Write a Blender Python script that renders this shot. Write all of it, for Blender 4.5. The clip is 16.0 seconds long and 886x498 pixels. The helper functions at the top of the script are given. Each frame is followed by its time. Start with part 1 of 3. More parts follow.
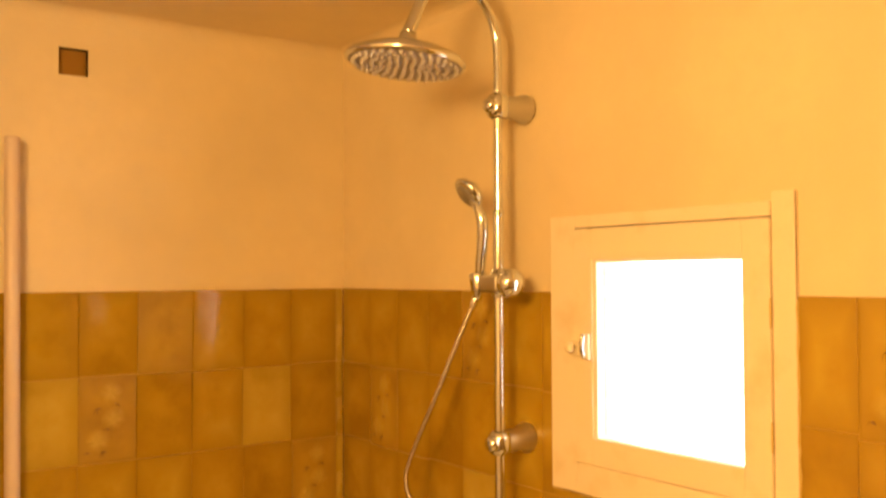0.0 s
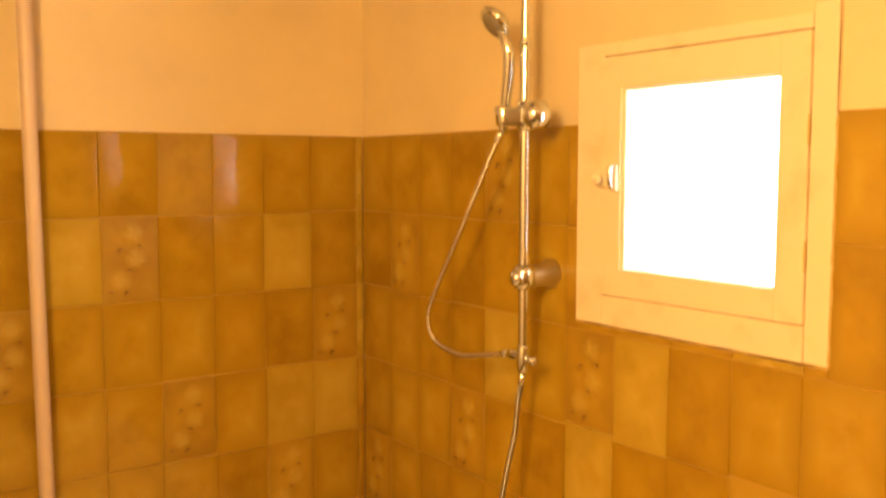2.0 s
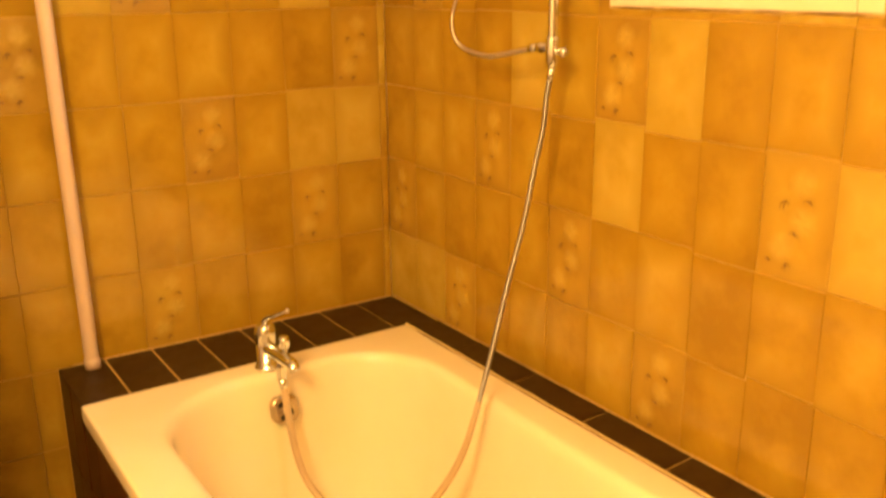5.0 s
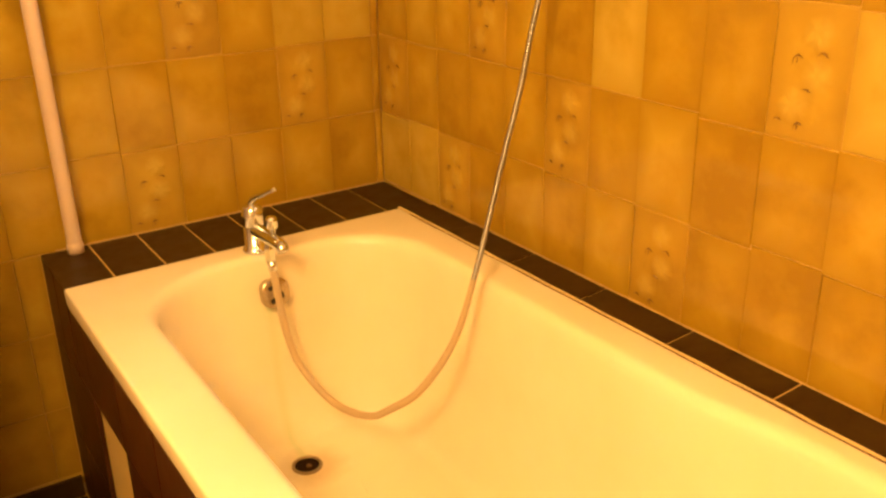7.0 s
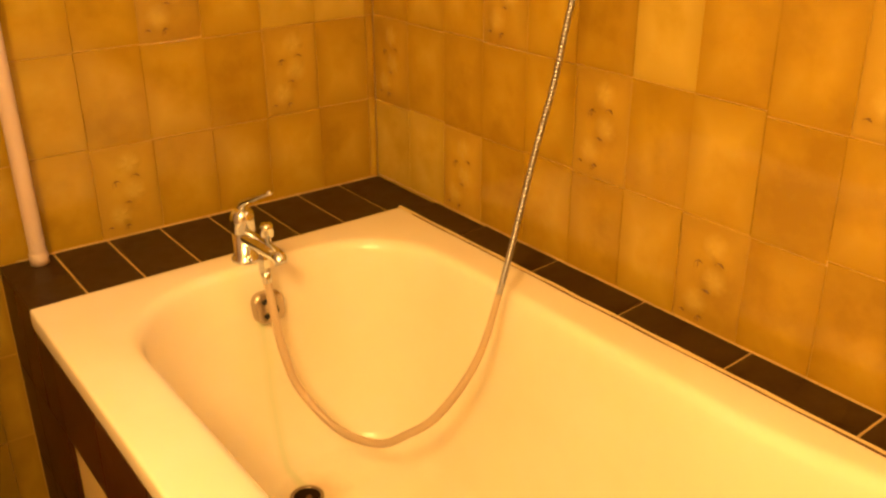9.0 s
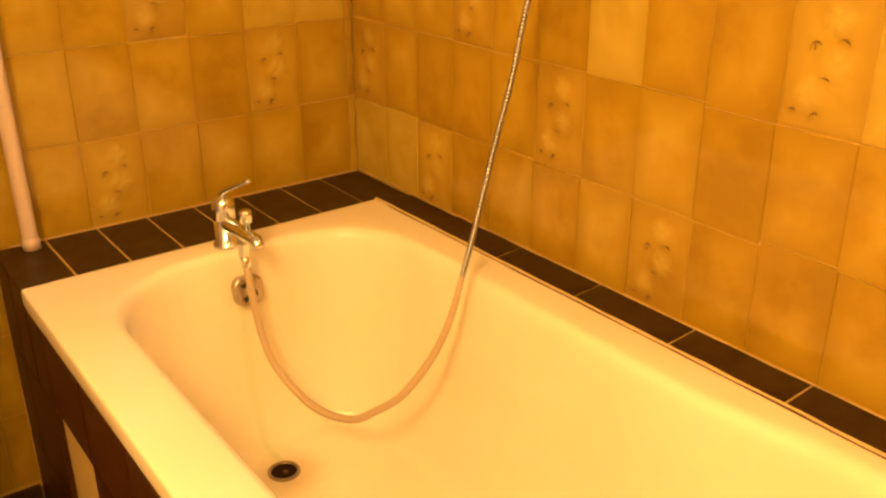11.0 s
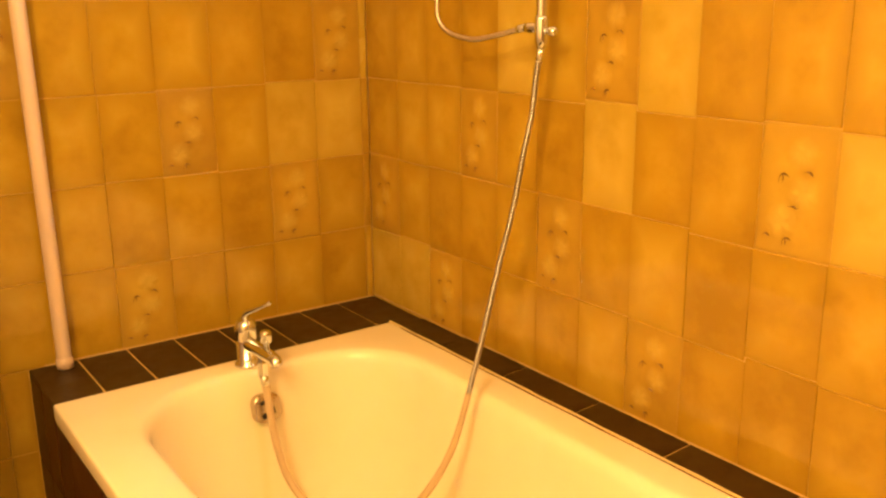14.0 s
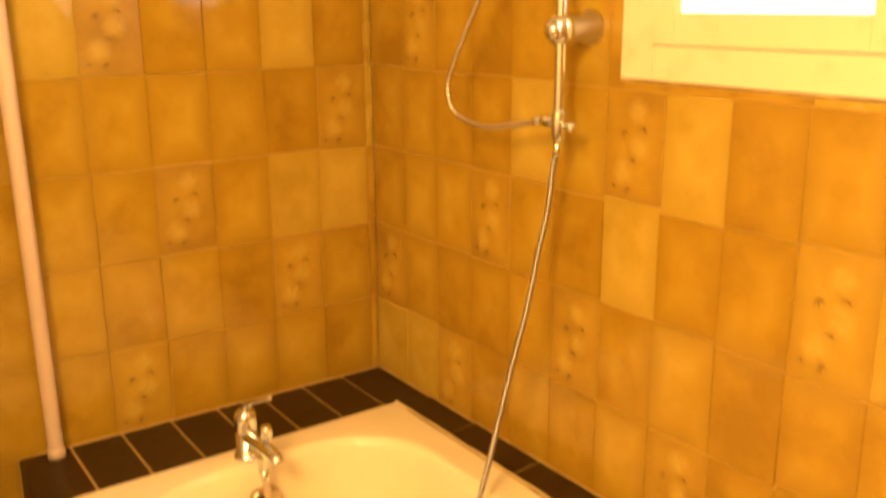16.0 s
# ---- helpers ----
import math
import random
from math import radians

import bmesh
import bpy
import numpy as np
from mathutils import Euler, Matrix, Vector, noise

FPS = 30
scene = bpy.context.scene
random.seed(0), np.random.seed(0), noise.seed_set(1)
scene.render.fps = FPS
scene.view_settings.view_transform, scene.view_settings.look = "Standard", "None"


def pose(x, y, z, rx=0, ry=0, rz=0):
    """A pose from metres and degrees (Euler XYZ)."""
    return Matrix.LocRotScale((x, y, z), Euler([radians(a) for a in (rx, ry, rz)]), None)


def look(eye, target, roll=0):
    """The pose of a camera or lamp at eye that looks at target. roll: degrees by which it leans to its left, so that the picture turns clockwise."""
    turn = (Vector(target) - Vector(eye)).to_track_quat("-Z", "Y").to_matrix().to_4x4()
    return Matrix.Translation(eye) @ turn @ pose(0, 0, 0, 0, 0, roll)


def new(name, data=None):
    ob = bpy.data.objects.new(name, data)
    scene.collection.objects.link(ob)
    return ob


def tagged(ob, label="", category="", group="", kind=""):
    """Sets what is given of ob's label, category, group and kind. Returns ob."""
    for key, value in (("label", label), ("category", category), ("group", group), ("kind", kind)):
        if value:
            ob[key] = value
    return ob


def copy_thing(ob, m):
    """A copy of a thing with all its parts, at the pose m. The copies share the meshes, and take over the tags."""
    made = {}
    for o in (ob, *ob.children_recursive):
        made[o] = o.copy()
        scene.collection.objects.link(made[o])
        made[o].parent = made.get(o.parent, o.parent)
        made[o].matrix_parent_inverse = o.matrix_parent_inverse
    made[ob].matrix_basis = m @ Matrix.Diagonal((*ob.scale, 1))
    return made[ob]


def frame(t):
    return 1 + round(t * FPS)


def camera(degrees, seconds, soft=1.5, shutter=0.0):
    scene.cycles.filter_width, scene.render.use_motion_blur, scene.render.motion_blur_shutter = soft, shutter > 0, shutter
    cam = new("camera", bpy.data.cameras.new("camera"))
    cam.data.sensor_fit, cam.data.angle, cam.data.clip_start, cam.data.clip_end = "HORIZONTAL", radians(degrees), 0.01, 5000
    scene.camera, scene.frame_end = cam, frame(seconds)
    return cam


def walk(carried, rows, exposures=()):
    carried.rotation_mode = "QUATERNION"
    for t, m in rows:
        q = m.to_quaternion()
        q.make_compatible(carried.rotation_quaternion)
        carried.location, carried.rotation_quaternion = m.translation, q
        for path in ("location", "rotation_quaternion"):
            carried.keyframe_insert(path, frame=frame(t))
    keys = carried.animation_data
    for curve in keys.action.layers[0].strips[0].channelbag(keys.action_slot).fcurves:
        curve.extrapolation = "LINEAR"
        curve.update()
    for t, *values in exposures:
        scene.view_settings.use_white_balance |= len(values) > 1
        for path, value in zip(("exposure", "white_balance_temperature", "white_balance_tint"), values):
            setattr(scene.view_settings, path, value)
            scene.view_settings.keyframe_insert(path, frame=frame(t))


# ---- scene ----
import functools

cam = camera(51.5, 16.0, soft=2.4, shutter=0.9)
EXPOSURES = [(0.0, 0.05, 6500, 9.8), (1.0, 0.05, 6500, 9.8), (1.5, 0.08, 6500, 9.8), (2.0, 0.22, 6380, 9.1), (2.5, 0.39, 6280, 8.3), (3.5, 0.73, 6120, 7.0), (5.0, 0.76, 6150, 6.4), (7.5, 0.68, 6360, 8.5),
             (8.5, 0.65, 6420, 9.3), (9.5, 0.59, 6500, 10.4), (10.0, 0.60, 6500, 10.2), (12.5, 0.74, 6320, 8.7), (14.5, 0.78, 6200, 6.6), (16.0, 0.76, 6100, 6.2)]
PATH = [
    (0, (-1.071, -1.919, 1.638), (0.087, -0.29, 1.695), -0.3),
    (0.5, (-1.076, -1.912, 1.616), (0.079, -0.279, 1.616), -0.2),
    (1, (-1.079, -1.903, 1.59), (0.072, -0.269, 1.532), -0.1),
    (1.5, (-1.077, -1.894, 1.567), (0.065, -0.257, 1.446), -0.1),
    (2, (-1.077, -1.888, 1.536), (0.057, -0.25, 1.36), -0.0),
    (2.5, (-1.067, -1.884, 1.502), (0.051, -0.241, 1.274), -0.1),
    (3, (-1.074, -1.878, 1.467), (0.04, -0.242, 1.179), -0.0),
    (3.5, (-1.062, -1.875, 1.421), (0.031, -0.237, 1.072), -0.0),
    (4, (-1.066, -1.87, 1.384), (0.017, -0.242, 0.962), -0.2),
    (4.5, (-1.064, -1.866, 1.357), (0.0, -0.25, 0.853), -0.4),
    (5, (-1.067, -1.866, 1.327), (-0.018, -0.262, 0.757), -0.6),
    (5.2, (-1.066, -1.869, 1.305), (-0.022, -0.265, 0.722), -0.5),
    (7.3, (-1.032, -1.818, 1.246), (-0.019, -0.278, 0.471), -1.0),
    (7.5, (-1.027, -1.804, 1.244), (-0.015, -0.268, 0.459), -0.9),
    (8, (-1.005, -1.742, 1.232), (0.009, -0.216, 0.43), -0.9),
    (8.5, (-1.034, -1.66, 1.242), (0.036, -0.181, 0.423), -0.5),
    (9, (-1.025, -1.617, 1.237), (0.066, -0.149, 0.428), -0.3),
    (9.5, (-1.034, -1.606, 1.239), (0.085, -0.157, 0.433), -0.1),
    (10, (-1.041, -1.633, 1.238), (0.08, -0.185, 0.434), -0.0),
    (12.3, (-1.035, -1.81, 1.234), (0.023, -0.276, 0.508), -0.9),
    (12.5, (-1.056, -1.811, 1.234), (0.025, -0.281, 0.535), -0.7),
    (13, (-1.063, -1.825, 1.235), (0.03, -0.268, 0.617), -0.7),
    (13.5, (-1.071, -1.828, 1.242), (0.037, -0.252, 0.704), -0.7),
    (14, (-1.077, -1.83, 1.251), (0.032, -0.248, 0.734), -0.6),
    (14.5, (-1.078, -1.827, 1.246), (0.024, -0.256, 0.682), -0.6),
    (15, (-1.068, -1.818, 1.27), (0.025, -0.251, 0.68), -0.6),
    (15.5, (-1.039, -1.784, 1.312), (0.052, -0.2, 0.762), -0.6),
    (16, (-1.017, -1.728, 1.387), (0.085, -0.142, 0.871), -0.35),
]
walk(cam, [(t, look(eye, target, roll)) for t, eye, target, roll in PATH], EXPOSURES)


# ---------------------------------------------------------------- light
world = bpy.data.worlds.new("sky")
scene.world = world
world.use_nodes = True
wn = world.node_tree.nodes
sky = wn.new("ShaderNodeTexSky")
sky.sky_type, sky.sun_disc = "NISHITA", False
sky.sun_elevation, sky.sun_rotation = radians(40), radians(200)
wn["Background"].inputs["Strength"].default_value = 0.1
world.node_tree.links.new(sky.outputs[0], wn["Background"].inputs["Color"])


def lamp(name, kind, power, colour, m, **more):
    data = bpy.data.lights.new(name, kind)
    data.energy, data.color = power, colour
    for key, value in more.items():
        if key == "radius":
            data.shadow_soft_size = value
        if key == "size":
            data.shape, data.size, data.size_y = "RECTANGLE", value[0], value[1]
    ob = new(name, data)
    ob.matrix_world = m
    return ob


# warm bulb under the ceiling, and the sky's light in the openings of the two windows
lamp("ceiling_bulb_light", "POINT", 80, (1.0, 0.590, 0.18), pose(-1.58, -1.75, 1.96), radius=0.20)
for y in (-0.986, -2.270):
    lamp("window_sky_light", "AREA", 3.6, (1.0, 0.98, 0.95), look((0.12, y, 1.519), (-1.0, y, 1.519)), size=(0.372, 0.372))


# ---------------------------------------------------------------- materials
def material(name, colour, rough=0.5, metal=0.0, spec=0.5):
    m = bpy.data.materials.new(name)
    m.use_nodes = True
    b = m.node_tree.nodes["Principled BSDF"]
    b.inputs["Base Color"].default_value = (*colour, 1)
    b.inputs["Roughness"].default_value = rough
    b.inputs["Metallic"].default_value = metal
    b.inputs["Specular IOR Level"].default_value = spec
    return m


class Net:
    """Short hand for a material's nodes."""

    def __init__(self, m):
        self.m, self.n, self.l = m, m.node_tree.nodes, m.node_tree.links
        self.b = self.n["Principled BSDF"]
        self.co = self.n.new("ShaderNodeTexCoord")

    def noise(self, scale, detail=4.0, rough=0.55, space="Object", stretch=(1, 1, 1), shift=None):
        mp = self.n.new("ShaderNodeMapping")
        mp.inputs["Scale"].default_value = stretch
        self.l.new(self.co.outputs[space], mp.inputs["Vector"])
        t = self.n.new("ShaderNodeTexNoise")
        t.inputs["Scale"].default_value, t.inputs["Detail"].default_value, t.inputs["Roughness"].default_value = scale, detail, rough
        if shift is not None:
            self.l.new(shift, mp.inputs["Location"])
        self.l.new(mp.outputs[0], t.inputs["Vector"])
        return t.outputs["Fac"]

    def ramp(self, fac, stops):
        r = self.n.new("ShaderNodeValToRGB")
        while len(r.color_ramp.elements) < len(stops):
            r.color_ramp.elements.new(0.5)
        for e, (at, c) in zip(r.color_ramp.elements, stops):
            e.position, e.color = at, (*c, 1) if len(c) == 3 else c
        self.l.new(fac, r.inputs[0])
        return r.outputs[0]

    def mix(self, fac, a, b, blend="MIX"):
        x = self.n.new("ShaderNodeMix")
        x.data_type, x.blend_type = "RGBA", blend
        for slot, v in ((0, fac), (6, a), (7, b)):
            if isinstance(v, (int, float)):
                x.inputs[slot].default_value = v
            elif isinstance(v, tuple):
                x.inputs[slot].default_value = (*v, 1)
            else:
                self.l.new(v, x.inputs[slot])
        return x.outputs[2]

    def math(self, op, a, b=0.0):
        x = self.n.new("ShaderNodeMath")
        x.operation = op
        for slot, v in ((0, a), (1, b)):
            if isinstance(v, (int, float)):
                x.inputs[slot].default_value = v
            else:
                self.l.new(v, x.inputs[slot])
        return x.outputs[0]

    def bump(self, height, strength, distance=0.002):
        x = self.n.new("ShaderNodeBump")
        x.inputs["Strength"].default_value, x.inputs["Distance"].default_value = strength, distance
        self.l.new(height, x.inputs["Height"])
        self.l.new(x.outputs[0], self.b.inputs["Normal"])

    def put(self, slot, value):
        self.l.new(value, self.b.inputs[slot])


def plaster(name, colour, rough=0.7):
    m = material(name, colour, rough)
    k = Net(m)
    dark = tuple(c * 0.86 for c in colour)
    stains = k.ramp(k.noise(2.2, 5), [(0.35, dark), (0.65, colour)])
    k.put("Base Color", k.mix(k.ramp(k.noise(40, 3), [(0.4, (0, 0, 0)), (0.7, (0.25, 0.25, 0.25))]), stains, tuple(c * 0.9 for c in colour)))
    k.bump(k.noise(55, 5, 0.65), 0.35, 0.0015)
    return m


# raised flowers on a decor tile: across, up, radius
BLOSSOMS = ((0.006, 0.052, 0.024), (0.011, -0.001, 0.024), (-0.020, -0.043, 0.024))

# brown brush marks under them: across, up, size, lean, how far hooked
STROKES = ((-0.021, 0.022, 0.0085, 12, 1.0), (0.018, 0.029, 0.0080, -18, 0.7), (-0.002, -0.020, 0.0080, -4, 0.25), (-0.040, -0.064, 0.0060, -10, 0.6), (-0.010, -0.065, 0.0075, 15, 1.0))


def glaze(name, low, mid, high, rough=0.13, pillow=0.0024, blossoms=False):
    """Cloudy fired glaze: lighter in the tile's middle, darker at its rim, each tile a little different."""
    m = material(name, mid, rough, 0, 0.5)
    k = Net(m)
    info = k.n.new("ShaderNodeObjectInfo")
    far = k.n.new("ShaderNodeVectorMath")
    far.operation = "SCALE"
    far.inputs[0].default_value = (37.0, 11.0, 23.0)
    k.l.new(info.outputs["Random"], far.inputs["Scale"])
    cloud = k.noise(10, 4, 0.55, shift=far.outputs[0])
    sep = k.n.new("ShaderNodeSeparateXYZ")
    k.l.new(k.co.outputs["Generated"], sep.inputs[0])
    ax = k.math("ABSOLUTE", k.math("SUBTRACT", sep.outputs[0], 0.5))
    az = k.math("ABSOLUTE", k.math("SUBTRACT", sep.outputs[2], 0.5))
    rim = k.math("MAXIMUM", ax, k.math("MULTIPLY", az, 0.92))
    edge = k.ramp(k.math("ADD", rim, k.math("MULTIPLY", k.math("SUBTRACT", cloud, 0.5), 0.55)), [(0.26, (0, 0, 0)), (0.55, (0.7, 0.7, 0.7))])
    body = k.ramp(k.math("ADD", cloud, k.math("MULTIPLY", k.math("SUBTRACT", info.outputs["Random"], 0.5), 0.18)), [(0.30, low), (0.5, mid), (0.72, high)])
    colour = k.mix(edge, body, low)
    if blossoms:
        spot = k.n.new("ShaderNodeSeparateXYZ")
        k.l.new(k.co.outputs["Object"], spot.inputs[0])
        ragged = k.math("MULTIPLY", k.math("SUBTRACT", k.noise(90, 3), 0.5), 0.012)
        for cx, cz, size in BLOSSOMS:
            px, pz = k.math("SUBTRACT", spot.outputs[0], cx), k.math("SUBTRACT", spot.outputs[2], cz)
            away = k.math("ADD", k.math("SQRT", k.math("ADD", k.math("MULTIPLY", px, px), k.math("MULTIPLY", pz, pz))), ragged)
            petal = k.ramp(k.math("DIVIDE", away, size), [(0.35, (0.63, 0.63, 0.63)), (1.0, (0, 0, 0))])
            colour = k.mix(petal, colour, (0.52, 0.37, 0.062))
        # soft brown shading below the petals, put into the glaze round each mark
        for cx, cz, *_ in STROKES:
            px, pz = k.math("SUBTRACT", spot.outputs[0], cx), k.math("SUBTRACT", spot.outputs[2], cz - 0.004)
            away = k.math("ADD", k.math("SQRT", k.math("ADD", k.math("MULTIPLY", px, px), k.math("MULTIPLY", pz, pz))), ragged)
            colour = k.mix(k.ramp(k.math("DIVIDE", away, 0.020), [(0.1, (0.18, 0.18, 0.18)), (1.0, (0, 0, 0))]), colour, (0.24, 0.12, 0.006))
    k.put("Base Color", colour)
    k.put("Roughness", k.ramp(k.noise(9, 3), [(0.3, (rough * 0.8,) * 3), (0.7, (rough * 1.7,) * 3)]))
    # slightly pillowed face with an uneven firing skin
    k.bump(k.math("SUBTRACT", k.math("MULTIPLY", k.noise(16, 2, 0.5, shift=far.outputs[0]), 0.2), k.math("ADD", k.math("POWER", ax, 2.0), k.math("POWER", az, 2.0))), 1.0, pillow)
    return m


M_WALL = plaster("cream_wall_paint", (0.80, 0.66, 0.43), 0.65)
M_TAN = plaster("tan_wall_paint", (0.32, 0.20, 0.08), 0.6)
M_CEIL = plaster("ceiling_paint", (0.84, 0.70, 0.46), 0.7)
M_TILE = glaze("amber_glaze", (0.31, 0.176, 0.008), (0.41, 0.252, 0.014), (0.48, 0.325, 0.029), 0.06, 0.0016)
M_CUT = glaze("amber_glaze_cut", (0.31, 0.176, 0.008), (0.41, 0.252, 0.014), (0.48, 0.325, 0.029), 0.26, 0.0005)
# rougher amber glaze, its colour lightened for the haze of the window's reflection
M_HAZY = glaze("dull_amber_glaze_hazed", (0.33, 0.195, 0.010), (0.43, 0.275, 0.018), (0.50, 0.345, 0.034), 0.42, 0.001)
M_LIGHT = glaze("honey_glaze", (0.39, 0.260, 0.026), (0.475, 0.333, 0.044), (0.54, 0.395, 0.07), 0.08)
M_CUT_LIGHT = glaze("honey_glaze_cut", (0.39, 0.260, 0.026), (0.475, 0.333, 0.044), (0.54, 0.395, 0.07), 0.20, 0.0005)
M_DECOR = glaze("relief_glaze", (0.32, 0.185, 0.011), (0.42, 0.262, 0.018), (0.49, 0.33, 0.034), 0.34, 0.0012, True)
M_STROKE = material("brown_underglaze", (0.18, 0.09, 0.011), 0.35)
M_GROUT = plaster("cream_grout", (0.56, 0.36, 0.06), 0.8)

M_JOINT = plaster("pale_ledge_joint", (0.56, 0.38, 0.12), 0.8)

M_SLATE = material("dark_brown_tile", (0.03, 0.018, 0.01), 0.28, 0, 0.20)
k = Net(M_SLATE)
oi = k.n.new("ShaderNodeObjectInfo")
base = k.ramp(k.noise(15, 5, 0.65), [(0.33, (0.012, 0.0022, 0.0004)), (0.43, (0.034, 0.0160, 0.0034)), (0.60, (0.046, 0.0255, 0.006)), (0.75, (0.060, 0.034, 0.009))])
k.put("Base Color", k.mix(k.math("MULTIPLY", oi.outputs["Random"], 0.3), base, (0.032, 0.015, 0.0045)))
k.put("Roughness", k.ramp(k.noise(18, 4), [(0.3, (0.3,) * 3), (0.7, (0.5,) * 3)]))
k.bump(k.noise(30, 3), 0.12, 0.002)

M_APRON = material("brown_apron_tile", (0.05, 0.018, 0.004), 0.42, 0, 0.2)
k = Net(M_APRON)
oi = k.n.new("ShaderNodeObjectInfo")
base = k.ramp(k.noise(14, 5), [(0.3, (0.034, 0.011, 0.0015)), (0.7, (0.078, 0.027, 0.004))])
k.put("Base Color", k.mix(k.math("MULTIPLY", oi.outputs["Random"], 0.6), base, (0.022, 0.007, 0.0012)))
k.bump(k.noise(40, 4), 0.2, 0.002)

M_TUB = material("white_enamel", (0.84, 0.80, 0.70), 0.16)
k = Net(M_TUB)
enamel = k.ramp(k.noise(3.0, 5), [(0.35, (0.82, 0.738, 0.56)), (0.65, (0.865, 0.805, 0.66))])
sep = k.n.new("ShaderNodeSeparateXYZ")
k.l.new(k.co.outputs["Object"], sep.inputs[0])
# greenish limescale streak below the tap, down to the drain
off = k.math("ABSOLUTE", k.math("ADD", k.math("ADD", sep.outputs[0], 0.431), k.math("MULTIPLY", k.math("SUBTRACT", k.noise(14, 3), 0.5), 0.012)))
band = k.ramp(k.math("MULTIPLY", off, 38.0), [(0.10, (1, 1, 1)), (0.55, (0, 0, 0))])
head_end = k.math("GREATER_THAN", sep.outputs[1], -0.42)
below = k.math("LESS_THAN", sep.outputs[2], 0.475)
streak = k.math("MULTIPLY", k.math("MULTIPLY", k.math("MULTIPLY", band, head_end), below), 0.42)
# rusty stain round the drain
dx = k.math("ADD", sep.outputs[0], 0.430)
dy = k.math("ADD", sep.outputs[1], 0.432)
dist = k.math("SQRT", k.math("ADD", k.math("MULTIPLY", dx, dx), k.math("MULTIPLY", dy, dy)))
ragged = k.math("ADD", dist, k.math("MULTIPLY", k.math("SUBTRACT", k.noise(22, 4), 0.5), 0.05))
stain = k.math("MULTIPLY", k.ramp(k.math("MULTIPLY", ragged, 10.0), [(0.30, (1, 1, 1)), (0.75, (0, 0, 0))]), k.math("MULTIPLY", k.math("LESS_THAN", sep.outputs[2], 0.24), 0.38))
k.put("Base Color", k.mix(stain, k.mix(streak, enamel, (0.46, 0.66, 0.40)), (0.42, 0.25, 0.08)))
k.put("Roughness", k.ramp(k.noise(6, 4), [(0.3, (0.13,) * 3), (0.7, (0.26,) * 3)]))

M_CHROME = material("chrome", (0.74, 0.78, 0.84), 0.08, 1.0)
k = Net(M_CHROME)
k.put("Roughness", k.ramp(k.noise(60, 3), [(0.3, (0.05,) * 3), (0.7, (0.16,) * 3)]))
M_BRUSHED = material("brushed_chrome", (0.60, 0.58, 0.55), 0.38, 1.0)
M_SATIN = material("worn_satin_chrome", (0.55, 0.47, 0.38), 0.26, 0.9)
M_HOSE = material("ribbed_metal_hose", (0.35, 0.35, 0.39), 0.30, 1.0)
M_LOOP = material("bright_ribbed_hose", (0.64, 0.60, 0.54), 0.24, 1.0)
M_HOSEP = material("beige_hose_sleeve", (0.50, 0.39, 0.26), 0.42, 0.05)
M_TARNISH = material("tarnished_chrome", (0.26, 0.20, 0.13), 0.35, 0.8)
M_RUBBER = material("grey_rubber", (0.27, 0.24, 0.21), 0.35)
M_NOZZLE = material("clear_silicone", (0.72, 0.68, 0.62), 0.06, 0.35)
M_HOLE_SHADE = material("drain_shade_brown", (0.016, 0.006, 0.0015), 0.7, 0, 0.1)
# near-black colour that stands for the shade inside openings
M_BLACK = material("opening_shade_black", (0.01, 0.007, 0.005), 0.6)
M_PIPE = material("off_white_plastic", (0.74, 0.62, 0.48), 0.42)
k = Net(M_PIPE)
k.put("Base Color", k.ramp(k.noise(5, 5, stretch=(1, 1, 0.3)), [(0.3, (0.60, 0.46, 0.37)), (0.65, (0.68, 0.54, 0.44))]))
M_PAINT = material("cream_gloss_paint", (0.86, 0.77, 0.62), 0.35)
k = Net(M_PAINT)
k.put("Base Color", k.ramp(k.noise(11, 6), [(0.28, (0.74, 0.62, 0.44)), (0.45, (0.82, 0.72, 0.56))]))
k.bump(k.noise(30, 4, stretch=(1, 1, 0.3)), 0.15, 0.001)
M_GAP = material("dark_gap", (0.05, 0.03, 0.015), 0.8)
M_CRACK = material("brown_crack", (0.11, 0.052, 0.014), 0.8)
M_BOX = plaster("brown_cavity", (0.34, 0.165, 0.014), 0.8)
M_SEAL = plaster("yellowed_sealant", (0.66, 0.53, 0.26), 0.5)
M_RAW = plaster("bare_plaster", (0.60, 0.43, 0.15), 0.9)
M_GLASS = material("frosted_glass", (0.96, 0.97, 0.97), 0.25)
M_GLASS.node_tree.nodes["Principled BSDF"].inputs["Transmission Weight"].default_value = 1.0


# ---------------------------------------------------------------- mesh helpers
def finish(bm, name, mat, smooth=False):
    bmesh.ops.recalc_face_normals(bm, faces=bm.faces)
    me = bpy.data.meshes.new(name)
    bm.to_mesh(me)
    bm.free()
    me.materials.append(mat)
    if smooth:
        me.shade_smooth()
    return me


def part(name, bm, mat, parent, label="", smooth=False):
    ob = new(name, finish(bm, name, mat, smooth))
    if parent is not None:
        ob.parent = parent
    return tagged(ob, label)


def empty(name, label, category, group="", kind=""):
    ob = new(name)
    ob.empty_display_size = 0.02
    return tagged(ob, label, category, group, kind)


def box(bm, x0, x1, y0, y1, z0, z1, bevel=0.0, segments=2):
    geo = bmesh.ops.create_cube(bm, size=1.0, matrix=Matrix.LocRotScale(((x0 + x1) / 2, (y0 + y1) / 2, (z0 + z1) / 2), None, (abs(x1 - x0), abs(y1 - y0), abs(z1 - z0))))
    if bevel:
        edges = list({e for v in geo["verts"] for e in v.link_edges})
        bmesh.ops.bevel(bm, geom=edges, offset=bevel, segments=segments, affect="EDGES", profile=0.6)
    return bm


